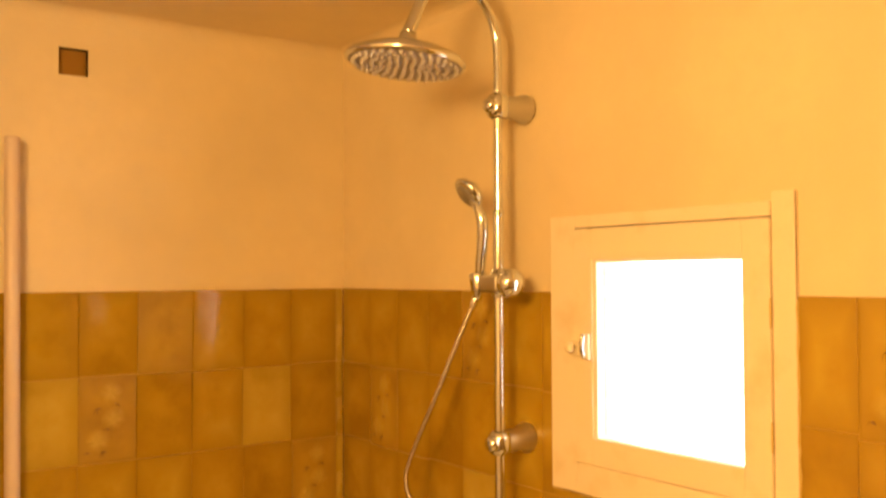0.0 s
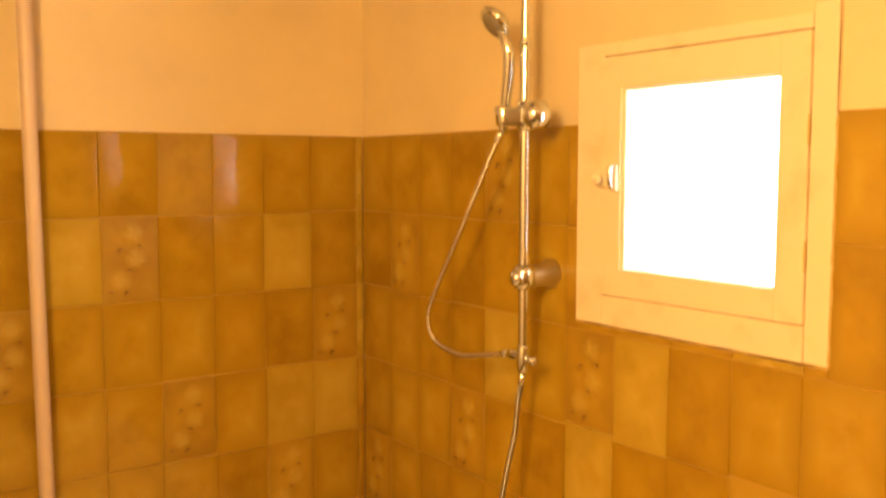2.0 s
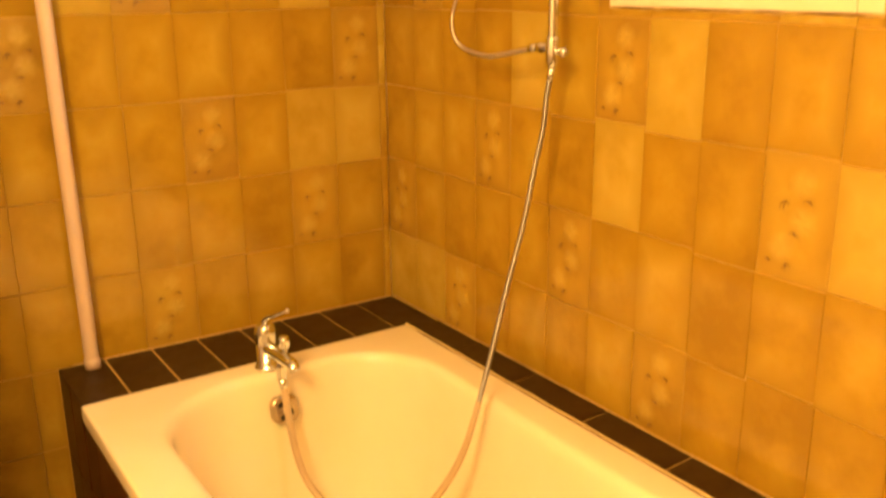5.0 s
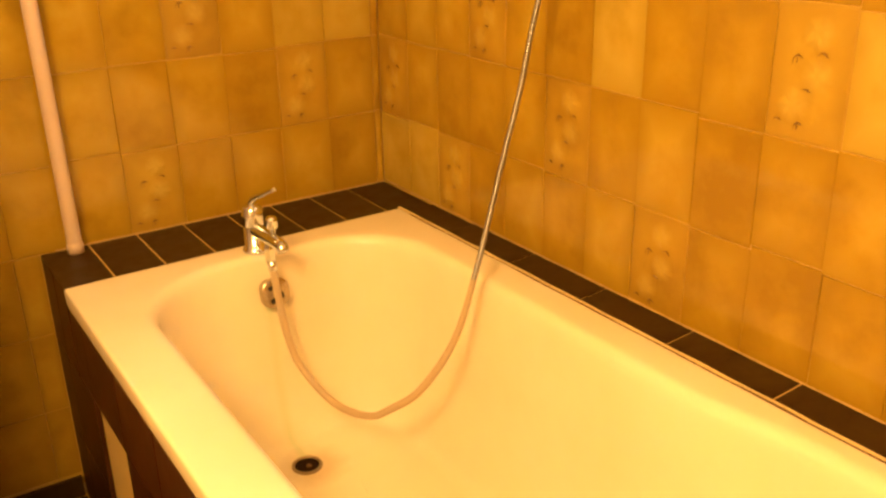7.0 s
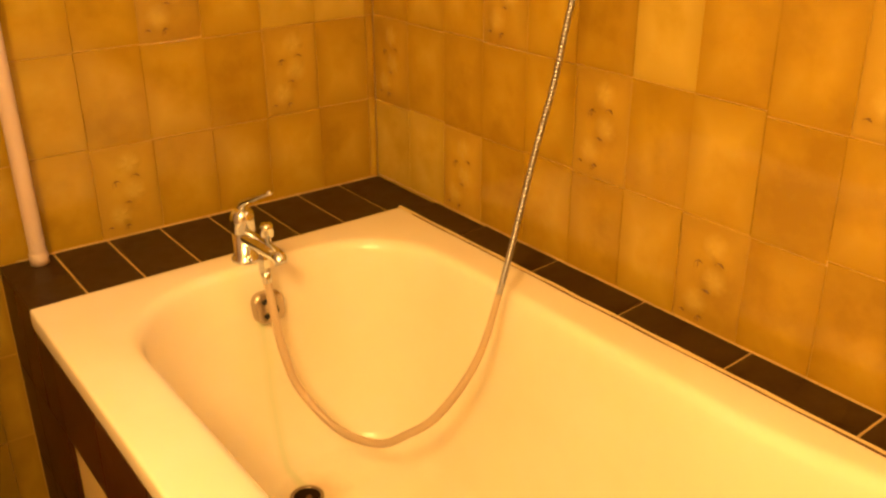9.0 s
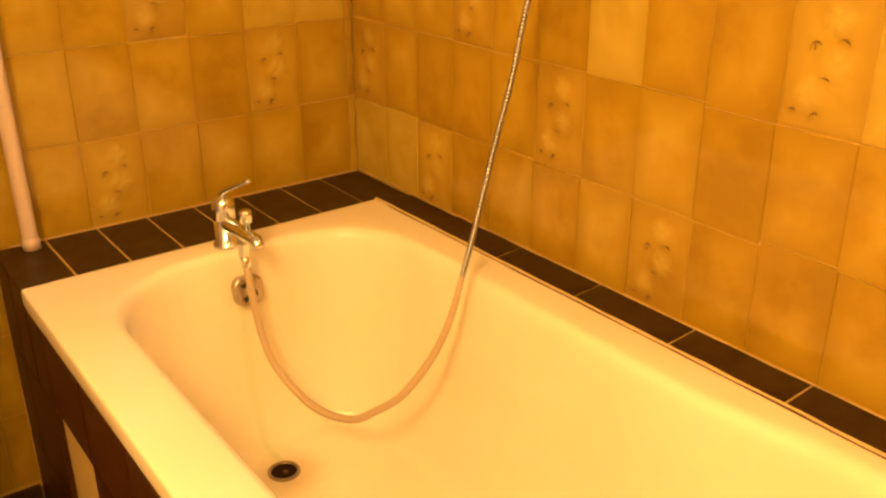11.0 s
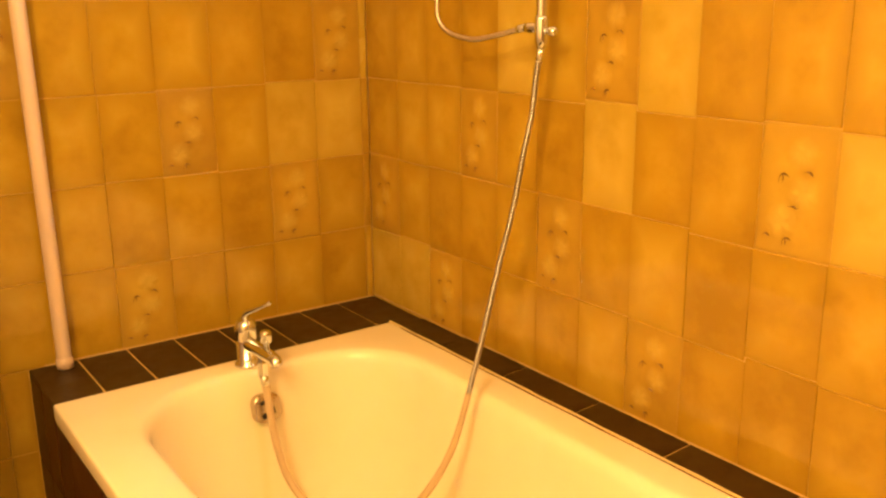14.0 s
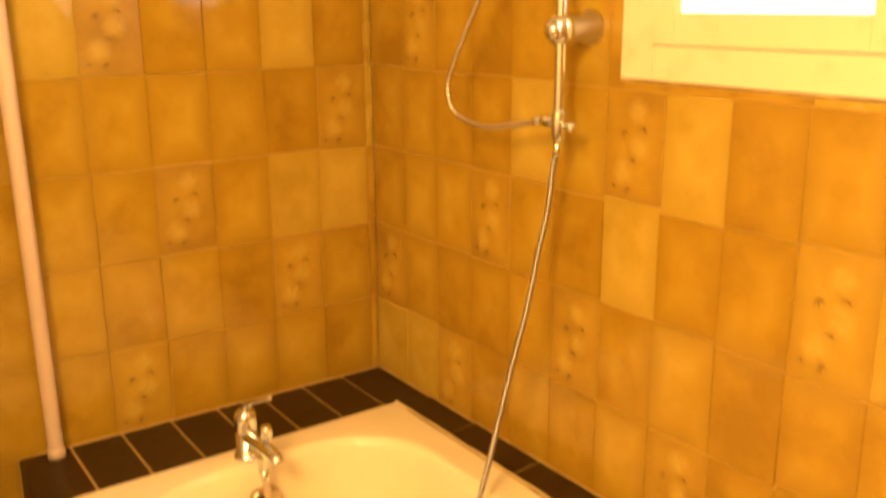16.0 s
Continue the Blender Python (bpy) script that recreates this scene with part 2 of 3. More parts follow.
def slab(*dims, bevel=0.0):
    return box(bmesh.new(), *dims, bevel=bevel)


def lathe(profile, m=Matrix(), steps=28, bm=None):
    """Turn a profile of (radius, height) round z, then lay it at the pose m."""
    bm = bm or bmesh.new()
    rings = []
    for r, h in profile:
        if r < 1e-5:
            rings.append([bm.verts.new(m @ Vector((0, 0, h)))])
        else:
            rings.append([bm.verts.new(m @ Vector((r * math.cos(2 * math.pi * a / steps), r * math.sin(2 * math.pi * a / steps), h))) for a in range(steps)])
    for lo, hi in zip(rings, rings[1:]):
        for a in range(steps):
            b = (a + 1) % steps
            if len(lo) == 1 and len(hi) > 1:
                bm.faces.new((lo[0], hi[a], hi[b]))
            elif len(hi) == 1 and len(lo) > 1:
                bm.faces.new((lo[a], lo[b], hi[0]))
            elif len(lo) > 1:
                bm.faces.new((lo[a], lo[b], hi[b], hi[a]))
    return bm


def smooth_path(points, per=10):
    """Catmull-Rom through the points."""
    p = [Vector(q) for q in points]
    p = [2 * p[0] - p[1]] + p + [2 * p[-1] - p[-2]]
    out = []
    for a, b, c, d in zip(p, p[1:], p[2:], p[3:]):
        for n in range(per):
            t = n / per
            out.append(0.5 * (2 * b + (c - a) * t + (2 * a - 5 * b + 4 * c - d) * t * t + (3 * b - a - 3 * c + d) * t ** 3))
    return out + [p[-2]]


def tube(points, radius, sides=14, bm=None, cap=True):
    """A round tube along points; radius is a number or a function of the way along, 0 to 1."""
    bm = bm or bmesh.new()
    pts = [Vector(q) for q in points]
    side, rings = None, []
    for n, p in enumerate(pts):
        way = (pts[min(n + 1, len(pts) - 1)] - pts[max(n - 1, 0)]).normalized()
        if side is None:
            side = way.orthogonal().normalized()
        side = (side - way * side.dot(way)).normalized()
        up = way.cross(side)
        r = radius(n / (len(pts) - 1)) if callable(radius) else radius
        rings.append([bm.verts.new(p + r * (math.cos(2 * math.pi * a / sides) * side + math.sin(2 * math.pi * a / sides) * up)) for a in range(sides)])
    for lo, hi in zip(rings, rings[1:]):
        for a in range(sides):
            b = (a + 1) % sides
            bm.faces.new((lo[a], lo[b], hi[b], hi[a]))
    if cap:
        bm.faces.new(rings[0][::-1])
        bm.faces.new(rings[-1])
    return bm


def along(a, b):
    """A pose at a whose z axis points to b."""
    a, b = Vector(a), Vector(b)
    return Matrix.Translation(a) @ (b - a).to_track_quat("Z", "Y").to_matrix().to_4x4()


# ---------------------------------------------------------------- the room's shell
WEST, SOUTH, CEIL, TOP, LEDGE = -2.35, -3.10, 2.178, 1.609, 0.57
ROW, COL = (TOP - LEDGE) / 6, 0.1164
WIN = (-1.209, -0.739, 1.278, 1.748)          # outer edge of the window's casing
SASH = (-1.173, -0.799, 1.329, 1.713)
PANE = (-1.129, -0.839, 1.373, 1.661)
SHADE_PIER = (-1.07, -0.55)                         # outer corner of an unseen pier, added to shade the alcove's left
NEXT = -1.284                                 # from one window to the other
WIN_2 = (WIN[0] + NEXT, WIN[1] + NEXT, WIN[2], WIN[3])
VENT = (-0.640, -0.583, 2.043, 2.098)


def wall_with_hole(a0, a1, b0, b1, hole):
    """Rectangles (a, b) round a hole."""
    h0, h1, g0, g1 = hole
    return [(a0, h0, b0, b1), (h1, a1, b0, b1), (h0, h1, b0, g0), (h0, h1, g1, b1)]


bm = bmesh.new()
for a0, a1, b0, b1 in wall_with_hole(WEST - 0.2, 0.25, 0.0, CEIL, VENT):
    box(bm, a0, a1, 0.006, 0.25, b0, b1)
tagged(part("wall_north", bm, M_WALL, None), "cream painted plaster wall above amber tiles", "wall", kind="structure")
wall_north = bpy.data.objects["wall_north"]
bm = bmesh.new()
HALF_WAY = (SASH[1] + SASH[0] + NEXT) / 2
for near, far, shift in ((HALF_WAY, 0.006, 0.0), (SOUTH, HALF_WAY, NEXT)):
    for a0, a1, b0, b1 in wall_with_hole(near, far, 0.0, CEIL, (SASH[0] + shift - 0.004, SASH[1] + shift + 0.004, SASH[2] - 0.004, SASH[3] + 0.004)):
        box(bm, 0.006, 0.25, a0, a1, b0, b1)
wall_east = tagged(part("wall_east", bm, M_WALL, None), "cream painted plaster wall with two small windows", "wall", kind="structure")
tagged(part("wall_west", slab(WEST - 0.2, WEST, SOUTH, 0.006, 0.0, CEIL), M_WALL, None), "plain cream painted plaster wall", "wall", kind="structure")
# the pier is added out of view, to hold the bulb off the left tiles
tagged(part("wall_shade_pier", slab(WEST, SHADE_PIER[0], SHADE_PIER[1], 0.0, 0.0, CEIL), M_WALL, None), "unseen cream plaster pier added to shade the left of the bath alcove", "wall", kind="structure")
tagged(part("wall_south", slab(WEST - 0.2, 0.25, SOUTH - 0.2, SOUTH, 0.0, CEIL), M_TAN, None), "plain tan painted plaster wall", "wall", kind="structure")
tagged(part("ceiling", slab(WEST - 0.2, 0.25, SOUTH - 0.2, 0.25, CEIL, CEIL + 0.15), M_CEIL, None), "plain cream painted plaster ceiling", "ceiling", kind="structure")
floor = tagged(part("floor", slab(WEST - 0.2, 0.25, SOUTH - 0.2, 0.25, -0.2, 0.0), M_GROUT, None), "dark brown floor tiles with pale joints", "floor", kind="structure")

# rounded plaster joint under the ceiling
bm = bmesh.new()
CURVE = [(0.03 - 0.03 * math.sin(radians(a)), 0.03 - 0.03 * math.cos(radians(a))) for a in range(0, 91, 15)]
for place in (lambda d, e, u: (-1.07 + 1.076 * u, 0.006 - d, CEIL - e), lambda d, e, u: (0.006 - d, SOUTH - SOUTH * u + 0.006 * u, CEIL - e)):
    rows = [[bm.verts.new(place(d, e, u)) for d, e in CURVE + [(0.0, 0.0)]] for u in (0.0, 1.0)]
    for i in range(len(rows[0])):
        j = (i + 1) % len(rows[0])
        bm.faces.new((rows[0][i], rows[0][j], rows[1][j], rows[1][i]))
tagged(part("trim", bm, M_WALL, None, smooth=False), "rounded cream plaster joint under the ceiling", "cove", kind="structure")

# open wiring cavity in the wall
bm = bmesh.new()
a0, a1, b0, b1 = VENT
box(bm, a0 - 0.003, a1 + 0.003, 0.024, 0.034, b0 - 0.003, b1 + 0.003)
box(bm, a0 - 0.003, a0, 0.007, 0.024, b0, b1)
box(bm, a1, a1 + 0.003, 0.007, 0.024, b0, b1)
box(bm, a0, a1, 0.007, 0.024, b0 - 0.003, b0)
box(bm, a0, a1, 0.007, 0.024, b1, b1 + 0.003)
cavity = empty("wall_recess", "small square open recess with brown inside in the wall", "wall recess")
part("liner", bm, M_BOX, cavity)

# ---------------------------------------------------------------- wall tiles
JOINT, BED, THICK = 0.0003, 0.0018, 0.006
grid = random.Random(5)
TILE_MESHES = {}


def tile_mesh(w, h, mat):
    key = (round(w, 4), round(h, 4), mat.name)
    if key not in TILE_MESHES:
        bm = slab(-w / 2, w / 2, -THICK, 0.0, -h / 2, h / 2)
        front = [e for e in bm.edges if all(v.co.y < -THICK / 2 for v in e.verts)]
        bmesh.ops.bevel(bm, geom=front, offset=0.0010, segments=2, affect="EDGES", profile=0.5)
        TILE_MESHES[key] = finish(bm, "tile", mat)
    return TILE_MESHES[key]


def flower_height(x, z):
    """How far the lobed petals of the moulded flowers stand proud of the tile's face."""
    h = 0.0
    for n, (cx, cz, size) in enumerate(BLOSSOMS):
        a, d = math.atan2(z - cz, x - cx), math.hypot(x - cx, z - cz)
        rim = size * (1.0 + 0.13 * math.cos(5 * a + 1.3 * n))
        if d < rim:
            q = d / rim
            h = max(h, 0.0027 * (1 - q ** 3) ** 1.5 * (0.72 + 0.28 * math.cos(5 * a + 1.3 * n + 2.6 * q)) * (0.55 + 0.45 * min(1.0, q * 2.2)))
    return h


def decor_mesh(w, h):
    """A tile whose face carries three moulded flowers."""
    bm, nx, nz = slab(-w / 2, w / 2, -THICK + 0.0009, 0.0, -h / 2, h / 2), 40, 58
    rows = []
    for j in range(nz + 1):
        z = -h / 2 + h * j / nz
        rows.append([])
        for i in range(nx + 1):
            x = -w / 2 + w * i / nx
            lip = 0.0009 if i in (0, nx) or j in (0, nz) else 0.0
            rows[-1].append(bm.verts.new((x, -THICK + lip - flower_height(x, z), z)))
    for lo, hi in zip(rows, rows[1:]):
        for i in range(nx):
            bm.faces.new((lo[i], lo[i + 1], hi[i + 1], hi[i]))
    return finish(bm, "tile", M_DECOR, True)


def stroke_mesh():
    """Dark hooked brush marks under the flowers."""
    bm = bmesh.new()
    for cx, cz, size, lean, full in STROKES:
        b = radians(lean)
        hook = [(-1.0, -1.25 * full), (-0.75, -0.45 * full), (-0.3, -0.05), (0.15, 0.0), (0.6, -0.22), (1.0, -0.6 * full)]
        pts = [(cx + size * (x * math.cos(b) - z * math.sin(b)), -THICK - 0.0004, cz + size * (x * math.sin(b) + z * math.cos(b))) for x, z in hook]
        tube(smooth_path(pts, 3), lambda s: 0.0003 + 0.0014 * math.sin(math.pi * s ** 1.5) ** 2, 6, bm)
        if full > 0.9:
            inner = [(cx + size * (x - 0.25), -THICK - 0.0004, cz + size * z) for x, z in ((0.1, -0.15), (0.3, -0.7), (0.2, -1.3))]
            tube(smooth_path(inner, 3), lambda s: 0.0002 + 0.0007 * math.sin(math.pi * s), 6, bm)
    return finish(bm, "brush_mark", M_STROKE)


STROKE = stroke_mesh()


def lay_tile(parent, wall, u0, u1, v0, v1, mat, decor=False, known=None):
    """A tile on the wall: u runs along the wall, v is height. North tiles face -y, east tiles -x."""
    w, h = u1 - u0 - JOINT - min(0.0022, abs(grid.gauss(0, 0.0005))), v1 - v0 - BED
    if w < 0.006 or h < 0.006:
        return
    u, v = (u0 + u1) / 2, (v0 + v1) / 2
    tip, lean, turn = grid.gauss(0, 0.25), grid.gauss(0, 0.12), grid.gauss(0, 0.35)
    if known is not None:
        (tip, turn), lean = known, 0.0
    lift = 0.0060 - abs(grid.gauss(0, 0.0004)) - (0.0013 if known else 0.0)
    if wall == "north" and u1 < SHADE_PIER[0]:
        return                                # behind the added pier
    if decor:
        me = decor_mesh(w, h)
    else:
        me = tile_mesh(w, h, (M_CUT_LIGHT if mat == M_LIGHT else M_CUT) if min(w, h) < 0.085 else mat)
    ob = new("tile", me)
    ob.parent = parent
    if wall == "north":
        ob.matrix_basis = pose(u, lift, v, tip, lean, turn)
    else:
        ob.matrix_basis = pose(lift, u, v, 0, 0, -90) @ pose(0, 0, 0, tip, lean, turn)
    if decor:
        mark = new("brush_mark", STROKE)
        mark.parent = ob


def minus(rect, hole):
    """What is left of a rectangle outside a hole."""
    u0, u1, v0, v1 = rect
    h0, h1, g0, g1 = hole
    if u1 <= h0 or u0 >= h1 or v1 <= g0 or v0 >= g1:
        return [rect]
    out = []
    if u0 < h0:
        out.append((u0, h0, v0, v1))
    if u1 > h1:
        out.append((h1, u1, v0, v1))
    m0, m1 = max(u0, h0), min(u1, h1)
    if v0 < g0:
        out.append((m0, m1, v0, g0))
    if v1 > g1:
        out.append((m0, m1, g1, v1))
    return out


# north wall: (row from the top, column from the corner)
N_DECOR = {(1, 5), (2, 1), (2, 7), (3, 4), (4, 2), (5, 5)}
N_LIGHT = {(0, 0), (1, 0), (2, 0), (1, 2), (1, 6), (3, 1), (3, 2), (5, 9)}
E_DECOR = {(0, 5), (1, 2), (2, 7), (3, 4), (4, 6), (3, 10), (4, 1), (5, 3), (5, 8), (0, 12)}
E_LIGHT = {(1, 10), (3, 7), (2, 8), (3, 11), (2, 5), (5, 1), (5, 2)}
# degrees by which these tiles lean down and out of the wall
N_LEAN = {(0, 2): (0, 0.2), (0, 3): (1.35, -1.04), (0, 4): (0.8, 0), (0, 5): (1.3, 0), (0, 6): (0.9, -0.9), (1, 3): (0.9, 0), (1, 4): (0.8, 0), (1, 5): (0.7, 0)}
NORTH_COLS = [0.0, -0.018] + [-0.018 - COL * n for n in range(1, 20)]
EAST_COLS = [0.0] + [-0.010 - COL * n for n in range(1, 23)]


# ---------------------------------------------------------------- ledges round the tub
TUB = (-0.785, -0.076, -1.89, -0.197)
bm = bmesh.new()
box(bm, -0.774, -0.0005, -0.2150, -0.0005, 0.0, LEDGE - 0.0025)
ledge_north = tagged(part("ledge_north", bm, M_JOINT, None), "masonry ledge topped with dark brown tiles beside the bathtub", "ledge", kind="structure")
bm = bmesh.new()
box(bm, -0.082, -0.0005, -1.97, -0.2153, 0.0, LEDGE - 0.0025)
for v in bm.verts:
    if v.co.z > 0.3 and v.co.x > -0.04:
        v.co.z += 0.006 if v.co.y < -1 else 0.005      # falls towards the tub
ledge_east = tagged(part("ledge_east", bm, M_JOINT, None), "masonry ledge topped with dark brown tiles beside the bathtub", "ledge", kind="structure")
bm = bmesh.new()
box(bm, -0.774, -0.082, -1.97, -1.87, 0.0, LEDGE - 0.009)
tagged(part("ledge_south", bm, M_GROUT, None), "masonry ledge at the foot of the bathtub", "ledge", kind="structure")


def dark_tile(parent, x0, x1, y0, y1, z0, z1, mat, name="tile", bevel=0.0018, slope=0.0):
    bm = slab(-abs(x1 - x0) / 2, abs(x1 - x0) / 2, -abs(y1 - y0) / 2, abs(y1 - y0) / 2, -abs(z1 - z0) / 2, abs(z1 - z0) / 2, bevel=bevel)
    ob = new(name, finish(bm, name, mat))
    ob.parent = parent
    ob.matrix_basis = pose((x0 + x1) / 2, (y0 + y1) / 2, (z0 + z1) / 2, grid.gauss(0, 0.15), grid.gauss(0, 0.15) - slope, 0)
    return ob


# cream joint where the ledges meet the walls
bm = bmesh.new()
tube([(-0.0030 + 0.0004 * math.sin(n * 1.9), -0.003 - n * 0.05, LEDGE + 0.0065) for n in range(40)], lambda s: 0.0015 + 0.0004 * math.sin(s * 90), 6, bm)
part("joint", bm, M_JOINT, ledge_east)
bm = bmesh.new()
tube([(-0.003 - n * 0.05, -0.0020, LEDGE + 0.0010 + 0.0003 * math.sin(n * 2.1)) for n in range(16)], 0.0019, 6, bm)
part("joint", bm, M_JOINT, ledge_north)


# ---------------------------------------------------------------- bathtub
def rounded(x0, x1, y0, y1, r, z, steps=14, straight=0):
    """A loop round a rectangle; r: radii at (x1,y1), (x0,y1), (x0,y0), (x1,y0); straight: points on each straight run."""
    out = []
    for (cx, cy, rr, a0) in ((x1 - r[0], y1 - r[0], r[0], 0), (x0 + r[1], y1 - r[1], r[1], 90), (x0 + r[2], y0 + r[2], r[2], 180), (x1 - r[3], y0 + r[3], r[3], 270)):
        for n in range(steps + 1):
            a = radians(a0 + 90 * n / steps)
            out.append(Vector((cx + rr * math.cos(a), cy + rr * math.sin(a), z)))
    if straight:
        whole = []
        for n, p in enumerate(out):
            whole.append(p)
            if n % (steps + 1) == steps:
                q = out[(n + 1) % len(out)]
                whole += [p.lerp(q, i / (straight + 1)) for i in range(1, straight + 1)]
        out = whole
    return out


def loft(loops, close_last=True):
    bm = bmesh.new()
    rings = [[bm.verts.new(v) for v in loop] for loop in loops]
    for lo, hi in zip(rings, rings[1:]):
        for a in range(len(lo)):
            b = (a + 1) % len(lo)
            bm.faces.new((lo[a], lo[b], hi[b], hi[a]))
    if close_last:
        mid = bm.verts.new(sum((v.co for v in rings[-1]), Vector()) / len(rings[-1]))
        for a in range(len(rings[-1])):
            bm.faces.new((rings[-1][a], rings[-1][(a + 1) % len(rings[-1])], mid))
    return bm


def tub_body():
    x0, x1, y0, y1 = TUB
    run = functools.partial(rounded, straight=22)
    small = (0.004,) * 4
    rim = (x0 + 0.092, x1 - 0.070, y0 + 0.075, y1 - 0.070)
    low = (-0.625, -0.245, -1.42, -0.358)
    r_rim, r_low = (0.17, 0.19, 0.22, 0.22), (0.10, 0.11, 0.12, 0.12)
    top = LEDGE + 0.006
    loops = [run(x0 + 0.004, x1 - 0.004, y0 + 0.004, y1 - 0.004, small, top - 0.040),
             run(x0, x1, y0, y1, small, top - 0.036),
             run(x0, x1, y0, y1, small, top - 0.006),
             run(x0 + 0.001, x1 - 0.001, y0 + 0.001, y1 - 0.001, small, top - 0.0025),
             run(x0 + 0.004, x1 - 0.004, y0 + 0.004, y1 - 0.004, small, top - 0.0006),
             run(x0 + 0.009, x1 - 0.009, y0 + 0.009, y1 - 0.009, small, top)]
    for grow, dz in ((0.016, 0.0), (0.006, -0.0009), (0.0, -0.0036), (-0.006, -0.010), (-0.011, -0.020)):
        rr = tuple(r + grow for r in r_rim)
        loops.append(run(rim[0] - grow, rim[1] + grow, rim[2] - grow, rim[3] + grow, rr, top + dz))
    inner = (rim[0] + 0.011, rim[1] - 0.011, rim[2] + 0.011, rim[3] - 0.011)
    z_in, z_low = top - 0.020, 0.185
    for n in range(1, 19):
        s = n / 18
        # nearly straight wall, then a round turn into the bottom
        side = 0.62 * s + 0.38 * s ** 3.0
        drop = math.sin(min(1.0, s * 1.04) * math.pi / 2) ** 0.85 if s < 1 else 1.0
        f = side
        box4 = [a + (b - a) * f for a, b in zip(inner, low)]
        rr = tuple(a + (b - a) * f for a, b in zip((r - 0.011 for r in r_rim), r_low))
        loops.append(run(*box4, rr, z_in + (z_low - z_in) * drop))
    for f, dz in ((0.04, -0.003), (0.09, -0.004), (0.13, -0.005)):
        loops.append(run(low[0] + f, low[1] - f, low[2] + f * 2, low[3] - f, tuple(max(0.02, r - f * 0.6) for r in r_low), z_low + dz))
    bm = loft(loops)
    # the head end runs a little out of square with the wall
    for v in bm.verts:
        v.co.y -= 0.013 * (x1 - v.co.x) / (x1 - x0) * min(1.0, max(0.0, (v.co.y - y1 + 0.08) / 0.08))
    # towards the foot end the basin flares out into elbow rests
    mid, edge = (x0 + x1) / 2, 0.062
    for v in bm.verts:
        far = min(1.0, max(0.0, (-1.08 - v.co.y) / 0.22)) * min(1.0, max(0.0, (v.co.y + 1.80) / 0.2))
        side = 1 if v.co.x > mid else -1
        reach, gap = abs(v.co.x - mid) / ((x1 - x0) / 2 - edge), (x1 - x0) / 2 - abs(v.co.x - mid)
        v.co.x += side * 0.030 * far * far * (3 - 2 * far) * (reach if reach < 1 else max(0.0, (gap - 0.014) / (edge - 0.014)))
    return bm


tub = empty("bathtub", "white enamel bathtub with rounded basin set between tiled ledges", "bathtub")
body = part("basin", tub_body(), M_TUB, tub, smooth=True)
mod = body.modifiers.new("soft", "SUBSURF")
mod.levels = mod.render_levels = 1

# overflow plate on the head end of the basin
OVER = Vector((-0.421, -0.300, 0.502))
m = Matrix.Translation(OVER) @ pose(0, 0, 0, 90 - 12, 0, 0)
bm = loft([rounded(-0.028, 0.028, -0.028, 0.028, (0.018,) * 4, z, 8) for z in (-0.014, 0.0)] + [rounded(-0.0265, 0.0265, -0.0265, 0.0265, (0.0165,) * 4, 0.003, 8), rounded(-0.022, 0.022, -0.022, 0.022, (0.013,) * 4, 0.0042, 8)])
bm.transform(m)
over = part("overflow_plate", bm, M_SATIN, tub, "worn satin chrome overflow plate", True)
# dark blocks laid on the plate, coloured as the shade in its slots
bm = bmesh.new()
for cx, cy, w, h, a in ((-0.010, 0.012, 0.010, 0.008, 20), (-0.002, 0.015, 0.007, 0.008, -12), (0.001, -0.003, 0.006, 0.020, -8), (-0.009, -0.014, 0.010, 0.009, 30), (0.010, -0.006, 0.007, 0.011, 10)):
    bmesh.ops.create_cube(bm, size=1.0, matrix=m @ pose(cx, cy, 0.0045, 0, 0, a) @ Matrix.Diagonal((w, h, 0.0012, 1)))
part("slot", bm, M_BLACK, over)
# drain
DRAIN = Vector((-0.440, -0.424, 0.1835))
drain = part("drain", lathe([(0.030, -0.004), (0.030, 0.0005), (0.0285, 0.002), (0.0250, 0.0015), (0.0235, -0.002)], Matrix.Translation(DRAIN)), M_TARNISH, tub, "tarnished chrome drain ring", True)
# flat disc; the shade down the drain is put into its dark colour
part("drain_hole_shade", lathe([(0.0245, -0.001), (0.0, -0.0012)], Matrix.Translation(DRAIN)), M_HOLE_SHADE, drain)
part("drain_screw", lathe([(0.0, 0.0012), (0.0045, 0.0010), (0.0055, -0.0008), (0.0, -0.0010)], Matrix.Translation(DRAIN + Vector((0.002, -0.004, 0.0))), 14), M_CRACK, drain, smooth=True)
# yellowed joint between tub and ledge
x0, x1, y0, y1 = TUB
bm = bmesh.new()
tube([(x1 + 0.0005, y1 + 0.001, LEDGE + 0.0035)] + [(x1 + 0.0005 + 0.0010 * math.sin(n * 2.3), y1 - n * 0.05, LEDGE + 0.0035) for n in range(1, 34)], 0.0044, 8, bm)
tube([(x0 + 0.05 + n * 0.0435, y1 + 0.001 - 0.013 * (1 - (0.05 + n * 0.0435) / (x1 - x0)), LEDGE + 0.001) for n in range(16)], 0.0025, 8, bm)
part("sealant", bm, M_SEAL, tub, "yellowed sealant bead")
bm = bmesh.new()
tube([(x1 - 0.0052 + 0.0007 * math.sin(n * 1.7), y1 - n * 0.05, LEDGE + 0.0058) for n in range(1, 34)], lambda s: 0.0010 + 0.0007 * math.sin(s * 40) * math.sin(s * 17 + 1) + 0.0007 * s, 6, bm)
part("crack", bm, M_CRACK, tub, "dark crack beside the sealant")

